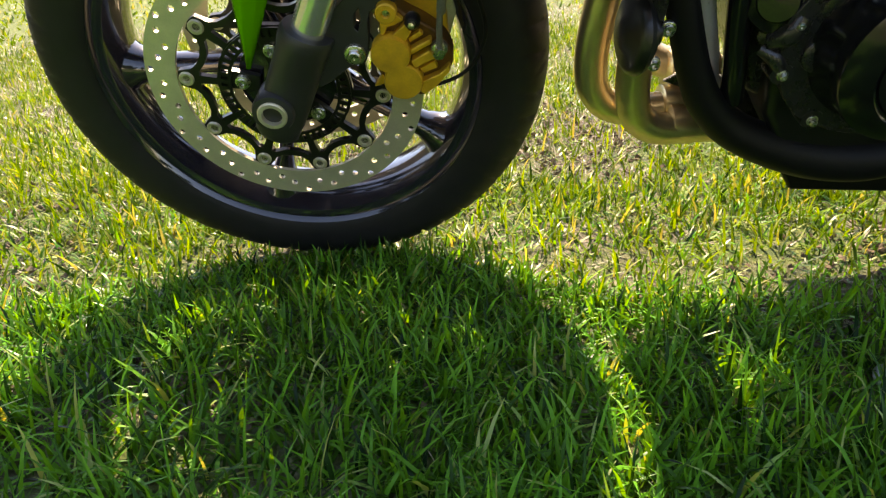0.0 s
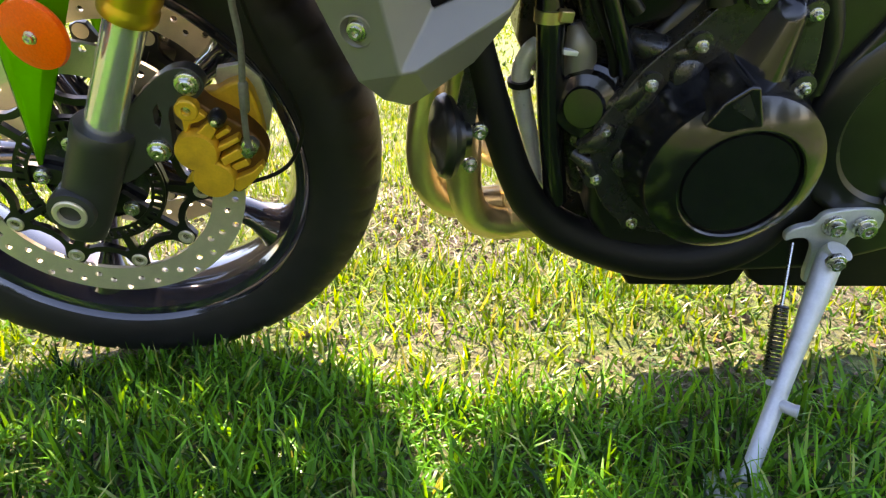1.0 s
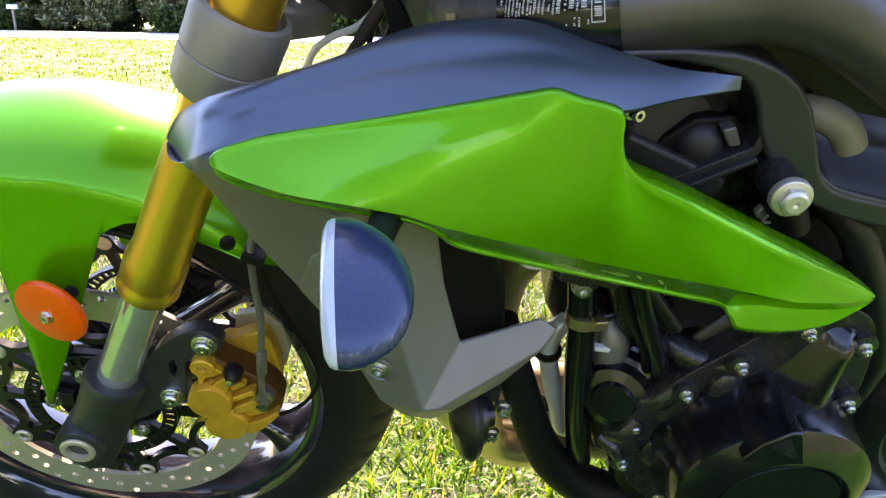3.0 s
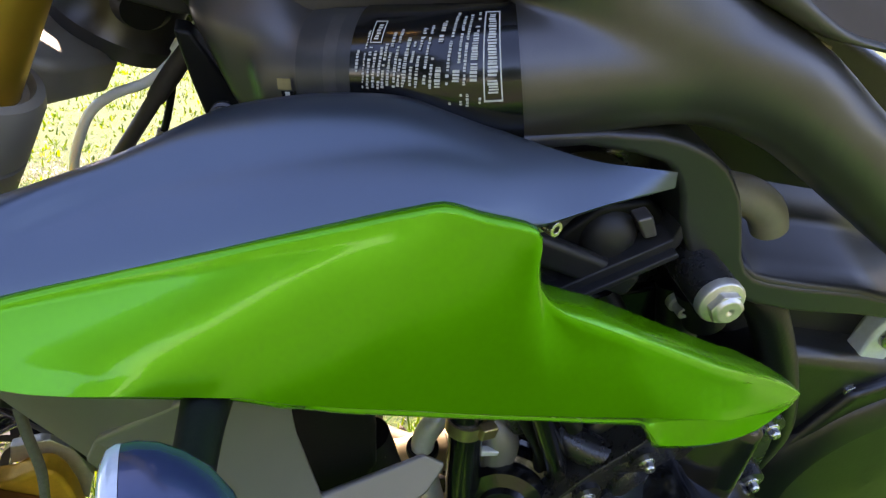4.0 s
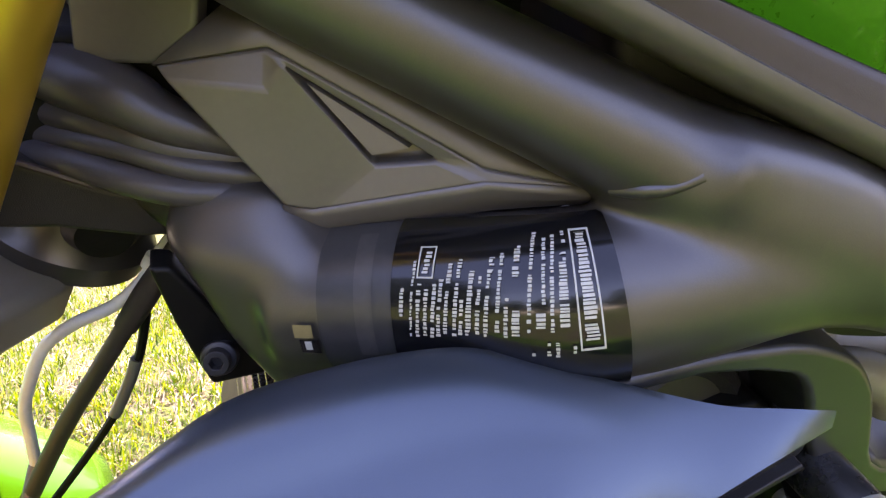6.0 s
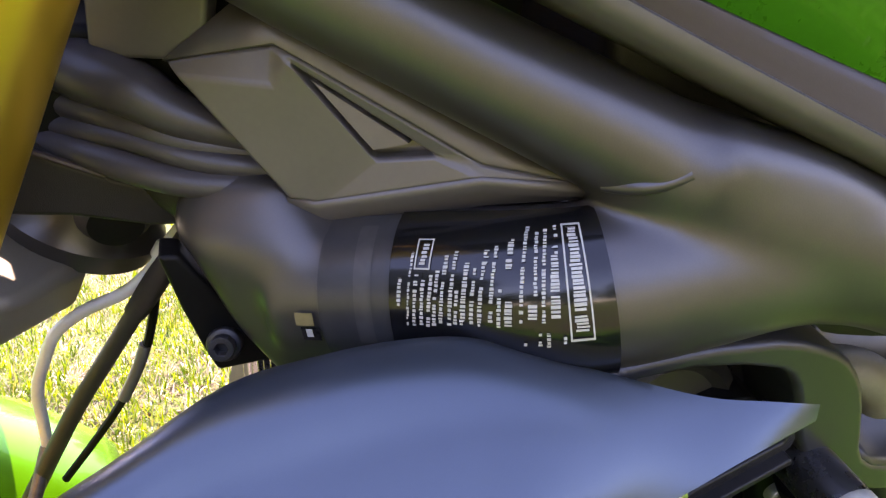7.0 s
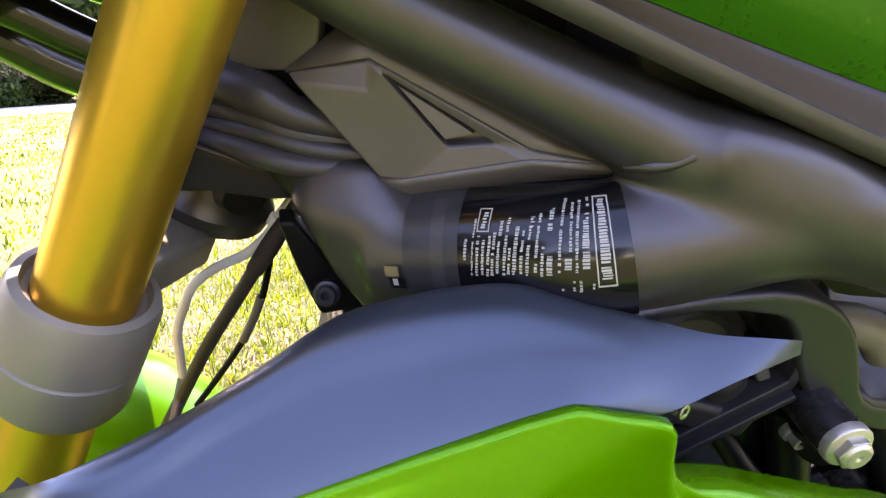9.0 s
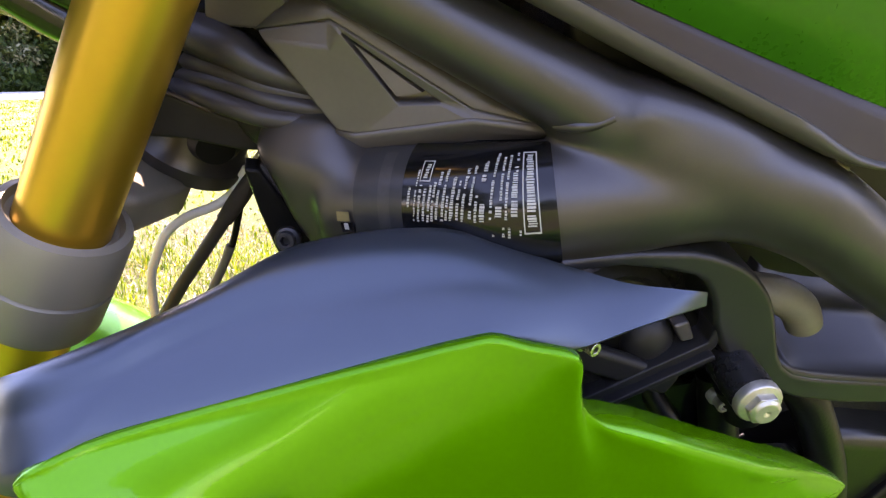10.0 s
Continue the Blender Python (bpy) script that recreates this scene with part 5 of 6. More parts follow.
part("throttle_body", slab([(0.470, 0.640), (0.475, 0.715), (0.560, 0.735), (0.640, 0.690), (0.720, 0.620), (0.720, 0.570), (0.600, 0.590)], 0.09, -0.108), M_ENGINE, engine, bevel=0.010)
part("intake_ring", lathe([(0.018, 0.0), (0.026, 0.0), (0.028, 0.006), (0.028, 0.016), (0.024, 0.020), (0.018, 0.018)], (0.512, -0.112, 0.672), (0.1, -1, 0.2), 36), M_PLASTIC, engine)
# sticker on the main tube: a black curved label with rows of print
MAIN_LINE = spline([(*p, ) for p in MAIN], 8)
MAIN_RAD = [q.x for q in spline([(r, 0, 0) for r in MAIN_R], 8)]


def on_tube(a, turn, lift=0.0006):
    """A point on the main tube's skin; turn in degrees, 0 to the left side, 90 on top."""
    a += 0.0125
    k = next(i for i in range(len(MAIN_LINE) - 1) if MAIN_LINE[i + 1].x >= a)
    p, q = MAIN_LINE[k], MAIN_LINE[k + 1]
    s = (a - p.x) / (q.x - p.x)
    t = (q - p).normalized()
    out = Vector((0, -1, 0))
    out = (out - t * out.dot(t)).normalized()
    up = out.cross(t) if out.cross(t).z > 0 else t.cross(out)
    r = MAIN_RAD[k] + s * (MAIN_RAD[k + 1] - MAIN_RAD[k]) + lift
    return p.lerp(q, s) + r * (math.cos(radians(turn)) * out + math.sin(radians(turn)) * up)


def patch_on_tube(a0, a1, t0, t1, lift, skew=0.0, n=10, m=2):
    bm = bmesh.new()
    rows = [[on_tube(a0 + (a1 - a0) * j / m + skew * (i / n), t0 + (t1 - t0) * i / n, lift) for j in range(m + 1)] for i in range(n + 1)]
    grid(bm, rows)
    return bm


sticker = part("sticker", patch_on_tube(0.3715, 0.4255, -30, 98, 0.0010, 0.0, 24, 8), M_STICKER, chassis, "glossy black sticker with rows of pale print")
rng = random.Random(5)


def print_line(a0, t0, t1, wide=0.0012, slant=0.00002):
    """One line of unreadable print round the tube: small marks in a row."""
    bm = bmesh.new()
    t = t0
    while t < t1:
        ln = rng.uniform(0.9, 2.1)
        e0, e1 = rng.uniform(0.0, 0.22) * wide, rng.uniform(0.0, 0.22) * wide
        if rng.random() > 0.10:
            rows = [[on_tube(a0 + slant * (v - t0) + e0, v, 0.0015), on_tube(a0 + slant * (v - t0) + wide - e1, v, 0.0015)] for v in (t, min(t + ln, t1))]
            grid(bm, rows)
        t += ln + rng.uniform(0.35, 0.9)
    return part("print_line", bm, M_INK, sticker)


for a, t0, t1 in ((0.3740, 29, 46), (0.3765, 17, 62), (0.3785, 17, 48), (0.3805, 18, 45), (0.3826, 17, 48), (0.3842, 18, 52), (0.3860, 20, 61), (0.3882, 19, 65), (0.3898, 20, 42), (0.3915, 20, 56), (0.3936, 21, 53), (0.3957, 20, 64), (0.3979, 20, 67),
                  (0.4000, 20, 44), (0.4020, 21, 35), (0.4020, 53, 71), (0.4048, 23, 80), (0.4071, 23, 76), (0.4093, 23, 78), (0.4116, 23, 80), (0.4058, 9, 15), (0.4080, 9, 17), (0.4102, 8, 17), (0.4128, 10, 17)):
    print_line(a, t0, t1)
print_line(0.4162, 15, 78, 0.0026, 0.0)
print_line(0.3800, 54, 68, 0.0018, 0.00004)
for a0, a1, t0, t1 in ((0.4149, 0.4154, 11, 81), (0.4195, 0.4200, 11, 81), (0.4154, 0.4195, 11, 12.5), (0.4154, 0.4195, 79.5, 81), (0.3788, 0.3792, 51, 71), (0.3828, 0.3832, 51, 71), (0.3792, 0.3828, 51, 52), (0.3792, 0.3828, 70, 71)):
    part("print_frame", patch_on_tube(a0, a1, t0, t1, 0.0015, 0.0, 8, 1), M_INK, sticker)
part("clear_film", patch_on_tube(0.3505, 0.3713, -20, 96, 0.0006, 0.0, 20, 6), M_FILM, chassis, "smoky clear film on the tube")
part("worn_film", patch_on_tube(0.3612, 0.3662, 2, 84, 0.0009, 0.0, 16, 3), M_GHOST, chassis)
part("tag", patch_on_tube(0.3432, 0.3486, 15, 24, 0.0012, 0.0, 6, 2), M_YELLOW, chassis, "small yellow and black tag")
part("tag_base", patch_on_tube(0.3445, 0.3500, 4, 14, 0.0014, 0.0, 6, 2), M_STICKER, chassis)
part("tag_print", patch_on_tube(0.3462, 0.3482, 8, 14, 0.0022, 0.0, 3, 1), M_INK, chassis)

# ---- airbox, tank and what lies under the handlebar ----
air_n = Vector((-0.423, -0.906, 0.010)).normalized()
air_x = Vector((0.906, -0.423, 0.0)).normalized()
air_y = air_n.cross(air_x)
air_o = Vector((0.360, -0.097, 0.782))
air_m = Matrix(((air_x.x, air_y.x, air_n.x, air_o.x), (air_x.y, air_y.y, air_n.y, air_o.y), (air_x.z, air_y.z, air_n.z, air_o.z), (0, 0, 0, 1)))


def on_air(a, b, c):
    q = air_m.inverted() @ Vector((a, b, c))
    return (q.x, q.y)


PN = dict(A=(0.3073, -0.0678, 0.7948), B=(0.3408, -0.0845, 0.8046), A1=(0.3097, -0.0745, 0.7925), B1=(0.3395, -0.0873, 0.7921), t1=(0.3446, -0.0896, 0.8), t2=(0.3877, -0.1089, 0.7744), t3=(0.3691, -0.1020, 0.7713), C=(0.4013, -0.1164, 0.7741), E=(0.3508, -0.0974, 0.7538), F=(0.3418, -0.0932, 0.7540), H=(0.4014, -0.1198, 0.7701), D=(0.4373, -0.1332, 0.7709))
bm = bmesh.new()
pv = {k: bm.verts.new(v) for k, v in PN.items()}
sunk = {k: bm.verts.new(Vector(PN[k]) - air_n * 0.0060) for k in ("t1", "t2", "t3")}
rim_keys = ("A", "B", "C", "D", "H", "E", "F", "A1")
back = {k: bm.verts.new(Vector(PN[k]) - air_n * 0.012) for k in rim_keys}
for f in (("A", "B", "B1", "A1"), ("B", "t1", "B1"), ("A1", "B1", "E", "F"), ("B1", "t1", "t3"), ("B1", "t3", "E"), ("t3", "t2", "H", "E"), ("B", "C", "t2", "t1"), ("t2", "C", "D", "H")):
    bm.faces.new([pv[k] for k in f])
for p, q in (("t1", "t2"), ("t2", "t3"), ("t3", "t1")):
    bm.faces.new((pv[p], pv[q], sunk[q], sunk[p]))
bm.faces.new((sunk["t1"], sunk["t2"], sunk["t3"]))
for p, q in zip(rim_keys, rim_keys[1:] + rim_keys[:1]):
    bm.faces.new((pv[p], pv[q], back[q], back[p]))
bmesh.ops.triangulate(bm, faces=[f for f in bm.faces if len(f.verts) > 4])
airpanel = part("airbox_panel", bm, M_AIRBOX, bike, "dark grey faceted airbox side panel with a triangular inset", sharp=14, bevel=0.0034, segs=4)
airpanel.modifiers["rounding"].angle_limit = radians(12)
tri_in = bmesh.new()
t1, t2, t3 = (Vector(PN[k]) for k in ("t1", "t2", "t3"))
mid3 = (t1 + t2 + t3) / 3
tip1, tip2, tip3 = t1.lerp(t2, 0.10).lerp(t3, 0.06), t2.lerp(t1, 0.14).lerp(t3, 0.10), t3.lerp(t2, 0.16).lerp(t1, 0.10)
lo3 = [tri_in.verts.new(p - air_n * 0.0056) for p in (tip1, tip2, tip3)]
hi3 = [tri_in.verts.new(mid3.lerp(p, 0.95) - air_n * d) for p, d in ((tip1, 0.0005), (tip2, 0.0005), (tip3, -0.0012))]
for k in range(3):
    tri_in.faces.new((lo3[k], lo3[(k + 1) % 3], hi3[(k + 1) % 3], hi3[k]))
tri_in.faces.new(hi3)
part("inset", tri_in, M_AIRBOX, airpanel, sharp=20)
# skirt of the panel, turned under
skirt = bmesh.new()
rows = []
for p, drop in (("F", 0.0110), ("E", 0.0120), ("H", 0.0105), ("D", 0.0050)):
    q = Vector(PN[p])
    rows.append([q + Vector((0.0, 0.0015, 0.0006)), q + Vector((0.001, 0.0012, -0.002)), q + Vector((0.002, 0.0022, -0.55 * drop)), q + Vector((0.0035, 0.0045, -drop)), q + Vector((0.005, 0.014, -drop - 0.002))])
grid(skirt, rows)
part("panel_skirt", skirt, M_AIRBOX, airpanel, thick=0.003)
part("airbox_floor", slab([(0.350, 0.752), (0.380, 0.762), (0.445, 0.775), (0.445, 0.745), (0.360, 0.732)], -0.050, -0.096), M_BLACK, airpanel)
bolt((0.4415, -0.138, 0.770), (-0.2, -0.9, 0.3), 0.0042, airpanel, "panel_screw", M_BLACK, h=0.003)
airbox = part("airbox", slab([(0.300, 0.755), (0.292, 0.820), (0.310, 0.862), (0.400, 0.850), (0.480, 0.800), (0.560, 0.745), (0.560, 0.700), (0.400, 0.742)], 0.045, -0.046), M_PLASTIC, bike, "black plastic airbox", bevel=0.012, segs=3)
top_face = bmesh.new()
tf = {k: top_face.verts.new(v) for k, v in dict(A=PN["A"], B=PN["B"], C=PN["C"], D=PN["D"], A2=(0.334, -0.0715, 0.8165), C2=(0.400, -0.095, 0.7890), D2=(0.441, -0.120, 0.7720)).items()}
for f in (("A", "A2", "B"), ("B", "A2", "C2", "C"), ("C", "C2", "D2", "D")):
    top_face.faces.new([tf[k] for k in f])
part("panel_top", top_face, M_AIRBOX, airpanel, sharp=10, thick=0.002)
part("dash_cheek", prism([on_air(*q) for q in ((0.2775, -0.065, 0.792), (0.305, -0.072, 0.794), (0.318, -0.078, 0.806), (0.326, -0.081, 0.850), (0.285, -0.065, 0.855))], 0.010, air_m @ Matrix.Translation((0, 0, -0.0165))),
     M_AIRBOX, airbox, "grey panel beside the steering head", bevel=0.002)
for pts, rr in (([(0.240, -0.020, 0.788), (0.264, -0.034, 0.789), (0.281, -0.050, 0.787), (0.296, -0.060, 0.783), (0.311, -0.066, 0.775), (0.345, -0.070, 0.764)], [0.0080, 0.0095, 0.0105, 0.0095, 0.0075, 0.006]),
                ([(0.240, -0.022, 0.771), (0.260, -0.032, 0.772), (0.279, -0.050, 0.774), (0.294, -0.059, 0.772), (0.313, -0.067, 0.766), (0.348, -0.072, 0.760)], [0.0065, 0.0060, 0.0062, 0.0065, 0.0060, 0.005]),
                ([(0.240, -0.025, 0.764), (0.259, -0.038, 0.765), (0.278, -0.054, 0.767), (0.293, -0.064, 0.7665), (0.317, -0.073, 0.761), (0.350, -0.078, 0.757)], [0.0040, 0.0042, 0.0046, 0.0040, 0.0046, 0.004]),
                ([(0.236, -0.026, 0.760), (0.256, -0.042, 0.760), (0.277, -0.058, 0.7605), (0.294, -0.068, 0.757), (0.316, -0.0755, 0.7535), (0.352, -0.080, 0.7525)], [0.0050, 0.0052, 0.0054, 0.0056, 0.0054, 0.0045])):
    part("rubber_boot", tube(pts, rr, 18, 6, squash=1.2), M_BOOT, bike)
part("boot_bed", slab([(0.240, 0.805), (0.300, 0.800), (0.355, 0.757), (0.352, 0.738), (0.300, 0.735), (0.225, 0.745)], -0.010, -0.050), M_BLACK, bike, bevel=0.004)
plate = part("wire_plate", slab([(0.225, 0.778), (0.259, 0.764), (0.285, 0.751), (0.300, 0.7455), (0.322, 0.738), (0.320, 0.728), (0.294, 0.730), (0.268, 0.737), (0.225, 0.742)], -0.030, -0.062), M_PLASTIC, bike, "dark plastic wire tray under the boots", bevel=0.0025)
# thin paler strip that draws the light caught along the tray's top edge
part("tray_edge_glint", tube([(0.236, -0.062, 0.7745), (0.259, -0.0625, 0.7645), (0.282, -0.063, 0.7530)], 0.0013, 8), M_TRIM, plate)
part("tray_bump", lathe([(0.0, 0.0), (0.013, 0.0), (0.014, 0.012), (0.010, 0.018), (0.0, 0.019)], (0.279, -0.040, 0.7330), (0.1, -0.9, -0.2), 24, caps=False), M_BLACK, plate)


def seam(a):
    """The tank's lower edge."""
    u = a - 0.5
    return Vector((a, -0.158 - 0.19 * u if a < 0.55 else -0.1675 - 0.08 * (a - 0.55), 0.8135 - 0.3398 * u + 0.147 * u * u))


def lip(a, up):
    """The rounded lip of the trim below it: lower and upper line."""
    u = a - 0.5
    low = 0.7903 - 0.4154 * u + 0.16 * u * u
    if a > 0.548:
        low = 0.7702 - 0.16 * (a - 0.548)
    return Vector((a, -0.1610 - 0.25 * u if a < 0.55 else -0.1735 - 0.06 * (a - 0.55), low + (0.0095 if a < 0.53 else max(0.0030, 0.0095 - 0.2 * (a - 0.53))) * up))


def tank_half():
    bm, rows = bmesh.new(), []
    for i in range(15):
        u = i / 14
        a = 0.330 + 0.435 * u
        z0, y0 = seam(a).z, seam(a).y + 0.003
        top = 0.985 - 0.09 * u * u
        row = []
        for j in range(13):
            v = j / 12
            ang = v * math.pi / 2
            row.append((a, y0 * math.cos(ang) ** 0.7 - 0.014 * math.sin(math.pi * v), z0 + (top - z0) * math.sin(ang) ** 1.2))
        rows.append(row)
    grid(bm, rows)
    return bm


tank = part("fuel_tank", tank_half(), M_TANK, bike, "metallic green fuel tank", sharp=60)
part("tank_side", mirrored(tank_half()), M_TANK, tank, sharp=60)
trim, brink = bmesh.new(), bmesh.new()
faces, rolls = [], []
for k in range(41):
    a = 0.325 + 0.01 * k
    p, q, e = lip(a, 0), lip(a, 1), seam(a)
    if e.z - q.z < 0.004:
        e = q + Vector((0, 0.002, 0.004))
    rolls.append([p + Vector((0, 0.040, -0.004)), p + Vector((0, 0.006, -0.0012)), p + Vector((0, 0.001, 0.0)), p.lerp(q, 0.3) + Vector((0, -0.0026, 0)), p.lerp(q, 0.7) + Vector((0, -0.0030, 0)), q + Vector((0, -0.0020, 0)), q + Vector((0, 0.0012, 0.0008)), q + Vector((0, 0.010, 0.001))])
    faces.append([q + Vector((0, 0.006, -0.002)), q + Vector((0, 0.0008, 0.0006)), q.lerp(e, 0.35) + Vector((0, 0.0014, 0)), q.lerp(e, 0.75) + Vector((0, 0.0018, 0)), e + Vector((0, 0.0026, -0.0006)), e + Vector((0, 0.010, 0.003)), e + Vector((0, 0.050, 0.022))])
grid(brink, rolls)
grid(trim, faces)
part("tank_trim", trim, M_TRIM, tank, "dark grey plastic trim below the tank", sharp=40)
part("trim_lip", brink, M_LIP_LIT, tank, "satin rounded lip of the trim", sharp=60)
part("trim_tab", tube([(0.5369, -0.158, 0.7721), (0.549, -0.162, 0.7672), (0.5606, -0.166, 0.7629)], 0.0013, 10), M_DUCT, tank, "thin beige rubber edge")

part("inner_cover", slab([(0.440, 0.760), (0.440, 0.822), (0.500, 0.800), (0.760, 0.690), (0.760, 0.590), (0.600, 0.640), (0.520, 0.700)], 0.10, -0.118), M_PLASTIC, tank, bevel=0.006)

# cables under the steering head
part("clutch_cable", tube([(0.316, -0.046, 0.732), (0.298, -0.046, 0.707), (0.289, -0.046, 0.694), (0.278, -0.046, 0.678), (0.264, -0.046, 0.657), (0.248, -0.046, 0.633), (0.232, -0.047, 0.606), (0.214, -0.050, 0.575)], 0.0040, 12), M_SLEEVE, bike, "dark brown cable sleeve")
part("cable_boot", tube([(0.298, -0.046, 0.707), (0.289, -0.046, 0.694), (0.279, -0.046, 0.6795)], [0.0046, 0.0053, 0.0048], 14), M_SLEEVE, bike)
part("white_cable", tube([(0.312, -0.040, 0.728), (0.296, -0.038, 0.708), (0.288, -0.038, 0.696), (0.275, -0.038, 0.685), (0.258, -0.038, 0.678), (0.245, -0.038, 0.668), (0.237, -0.038, 0.653), (0.231, -0.038, 0.637), (0.229, -0.038, 0.618), (0.228, -0.041, 0.600)], 0.0027, 12), M_CABLE, bike, "pale translucent cable sleeve")
part("cable_joint", lathe([(0.003, -0.004), (0.0044, -0.003), (0.0044, 0.003), (0.003, 0.004)], (0.2935, -0.038, 0.7040), (0.6, 0, 1), 14), M_CABLE, bike)
part("thin_wire", tube([(0.293, -0.045, 0.702), (0.289, -0.044, 0.690), (0.285, -0.044, 0.674), (0.280, -0.044, 0.658), (0.273, -0.044, 0.643), (0.264, -0.044, 0.627), (0.250, -0.044, 0.607), (0.233, -0.046, 0.586)], 0.0020, 8), M_BLACK, bike)
part("wire_sleeve", tube([(0.280, -0.044, 0.6600), (0.276, -0.044, 0.6500), (0.271, -0.044, 0.6395), (0.266, -0.044, 0.6300)], 0.0027, 10), M_SILVER, bike)
# headlight shell and its stay, ahead of the forks
lamp = part("headlight_shell", lathe([(0.0, -0.06), (0.040, -0.055), (0.075, -0.030), (0.092, 0.01), (0.096, 0.06), (0.090, 0.066), (0.0, 0.072)], (0.135, 0.0, 0.880), (-1, 0, 0.05), 48, caps=False), M_COVER, bike, "glossy black headlight shell")
part("shell_rim", lathe([(0.097, 0.050), (0.101, 0.055), (0.101, 0.066), (0.096, 0.070)], (0.135, 0.0, 0.880), (-1, 0, 0.05), 48, caps=False), M_TANK, lamp)
for pts, r in (([(0.128, 0.000, 0.838), (0.160, -0.008, 0.826), (0.1919, -0.012, 0.812), (0.2131, -0.012, 0.7985), (0.245, -0.012, 0.780)], 0.0105),
               ([(0.128, 0.012, 0.822), (0.158, 0.002, 0.812), (0.1888, -0.006, 0.795), (0.2098, -0.008, 0.781), (0.245, -0.010, 0.764)], 0.0125),
               ([(0.128, 0.050, 0.815), (0.160, 0.045, 0.800), (0.195, 0.040, 0.782), (0.245, 0.030, 0.762)], 0.013)):
    part("cable_loom", tube(pts, r, 20, 6), M_COVER, lamp, "thick glossy black cable loom")
# out-of-view block, added to keep direct sun off the cowl's nose
part("sun_block", slab([(0.180, 0.800), (0.205, 0.830), (0.262, 0.806), (0.290, 0.880), (0.270, 0.950), (0.190, 0.950)], 0.105, -0.045), M_COVER, lamp, "unseen black block behind the headlight, added to stop the sun", bevel=0.008)
part("lower_stay", tube([(0.110, 0.060, 0.800), (0.150, 0.062, 0.778), (0.200, 0.060, 0.757), (0.240, 0.05, 0.745)], 0.010, 16), M_COVER, lamp)

# ---- side stand ----
stand = part("side_stand", slab([(0.705, 0.265), (0.704, 0.275), (0.713, 0.282), (0.728, 0.286), (0.738, 0.299), (0.778, 0.303), (0.796, 0.294), (0.795, 0.272), (0.772, 0.264), (0.774, 0.228), (0.764, 0.208), (0.742, 0.208), (0.737, 0.250), (0.727, 0.266), (0.714, 0.268)], -0.152, -0.160, smooth_n=3), M_STAND, bike,
             "silver-painted side stand resting on the grass", bevel=0.002)
bolt((0.747, -0.163, 0.285), LEFT, 0.0115, stand, "stand_bolt", h=0.009)
bolt((0.777, -0.165, 0.284), LEFT, 0.0115, stand, "stand_bolt", h=0.009)
bolt((0.800, -0.160, 0.312), LEFT, 0.0110, stand, "stand_bolt", h=0.009)
FOOT = Vector((0.634, -0.341, 0.128))
PIVOT = Vector((0.748, -0.176, 0.252))
part("leg", tube([PIVOT + Vector((0.006, 0, 0.012)), PIVOT, PIVOT.lerp(FOOT, 0.18), PIVOT.lerp(FOOT, 0.40), PIVOT.lerp(FOOT, 0.7), FOOT], [0.0155, 0.0155, 0.0140, 0.0108, 0.0098, 0.0094], 18, 5, squash=0.7), M_STAND, stand, "silver-painted stand leg")
bolt((0.744, -0.190, 0.262), (-0.1, -1, -0.1), 0.0095, stand, "pivot_bolt", M_ALU, h=0.007)
part("peg", tube([PIVOT.lerp(FOOT, 0.66), PIVOT.lerp(FOOT, 0.66) + Vector((0.010, -0.010, 0.002)), PIVOT.lerp(FOOT, 0.66) + Vector((0.015, -0.014, 0.003))], [0.006, 0.006, 0.0065], 12), M_STAND, stand)
foot = lathe([(0.0, 0.0), (0.030, 0.0), (0.031, 0.004), (0.026, 0.007), (0.0, 0.008)], FOOT + Vector((-0.006, -0.004, -0.012)), (0, 0.347, 0.938), 24, caps=False)
part("foot_plate", foot, M_STAND, stand)
S0, S1 = Vector((0.709, -0.166, 0.268)), PIVOT.lerp(FOOT, 0.55) + Vector((-0.018, -0.004, 0.0))
part("spring_rod", tube([S0, S0.lerp(S1, 0.5)], 0.0016, 8, 2), M_ALU, stand)
d = (S1 - S0).normalized()
e1 = d.orthogonal().normalized()
e2 = d.cross(e1)
coil = [S0.lerp(S1, 0.46 + 0.50 * i / 180) + 0.0062 * (math.cos(i * 0.62) * e1 + math.sin(i * 0.62) * e2) for i in range(181)]
part("spring", tube(coil, 0.0015, 6, 1), M_ENGINE, stand, "black coil spring")
part("spring_hook", tube([S1, S1 + Vector((0.010, 0.002, -0.006)), S1 + Vector((0.022, 0.004, -0.004))], 0.003, 8), M_STAND, stand)
# footrest hanger at the rear of the engine
part("footrest_hanger", slab([(0.738, 0.548), (0.748, 0.562), (0.766, 0.558), (0.770, 0.540), (0.760, 0.508), (0.750, 0.488), (0.734, 0.486), (0.726, 0.500), (0.736, 0.520)], -0.118, -0.134, smooth_n=3), M_WHITE, bike, "bright alloy footrest hanger", bevel=0.003)
bolt((0.754, -0.136, 0.544), LEFT, 0.011, bike, "hanger_bolt", h=0.008)
bolt((0.738, -0.136, 0.496), LEFT, 0.008, bike, "hanger_bolt", h=0.008)
part("rear_case", slab([(0.60, 0.560), (0.64, 0.615), (0.86, 0.590), (0.90, 0.50), (0.80, 0.47), (0.68, 0.50)], -0.05, -0.112), M_PLASTIC, bike, "black plastic case behind the engine", bevel=0.008)


# ---- ground, lawn and the far side of the road ----
def lawn_height(x, y):
    return 0.006 * noise.noise((x * 3.1, y * 3.1, 0.0)) + 0.004 * noise.noise((x * 9.0, y * 9.0, 5.0))


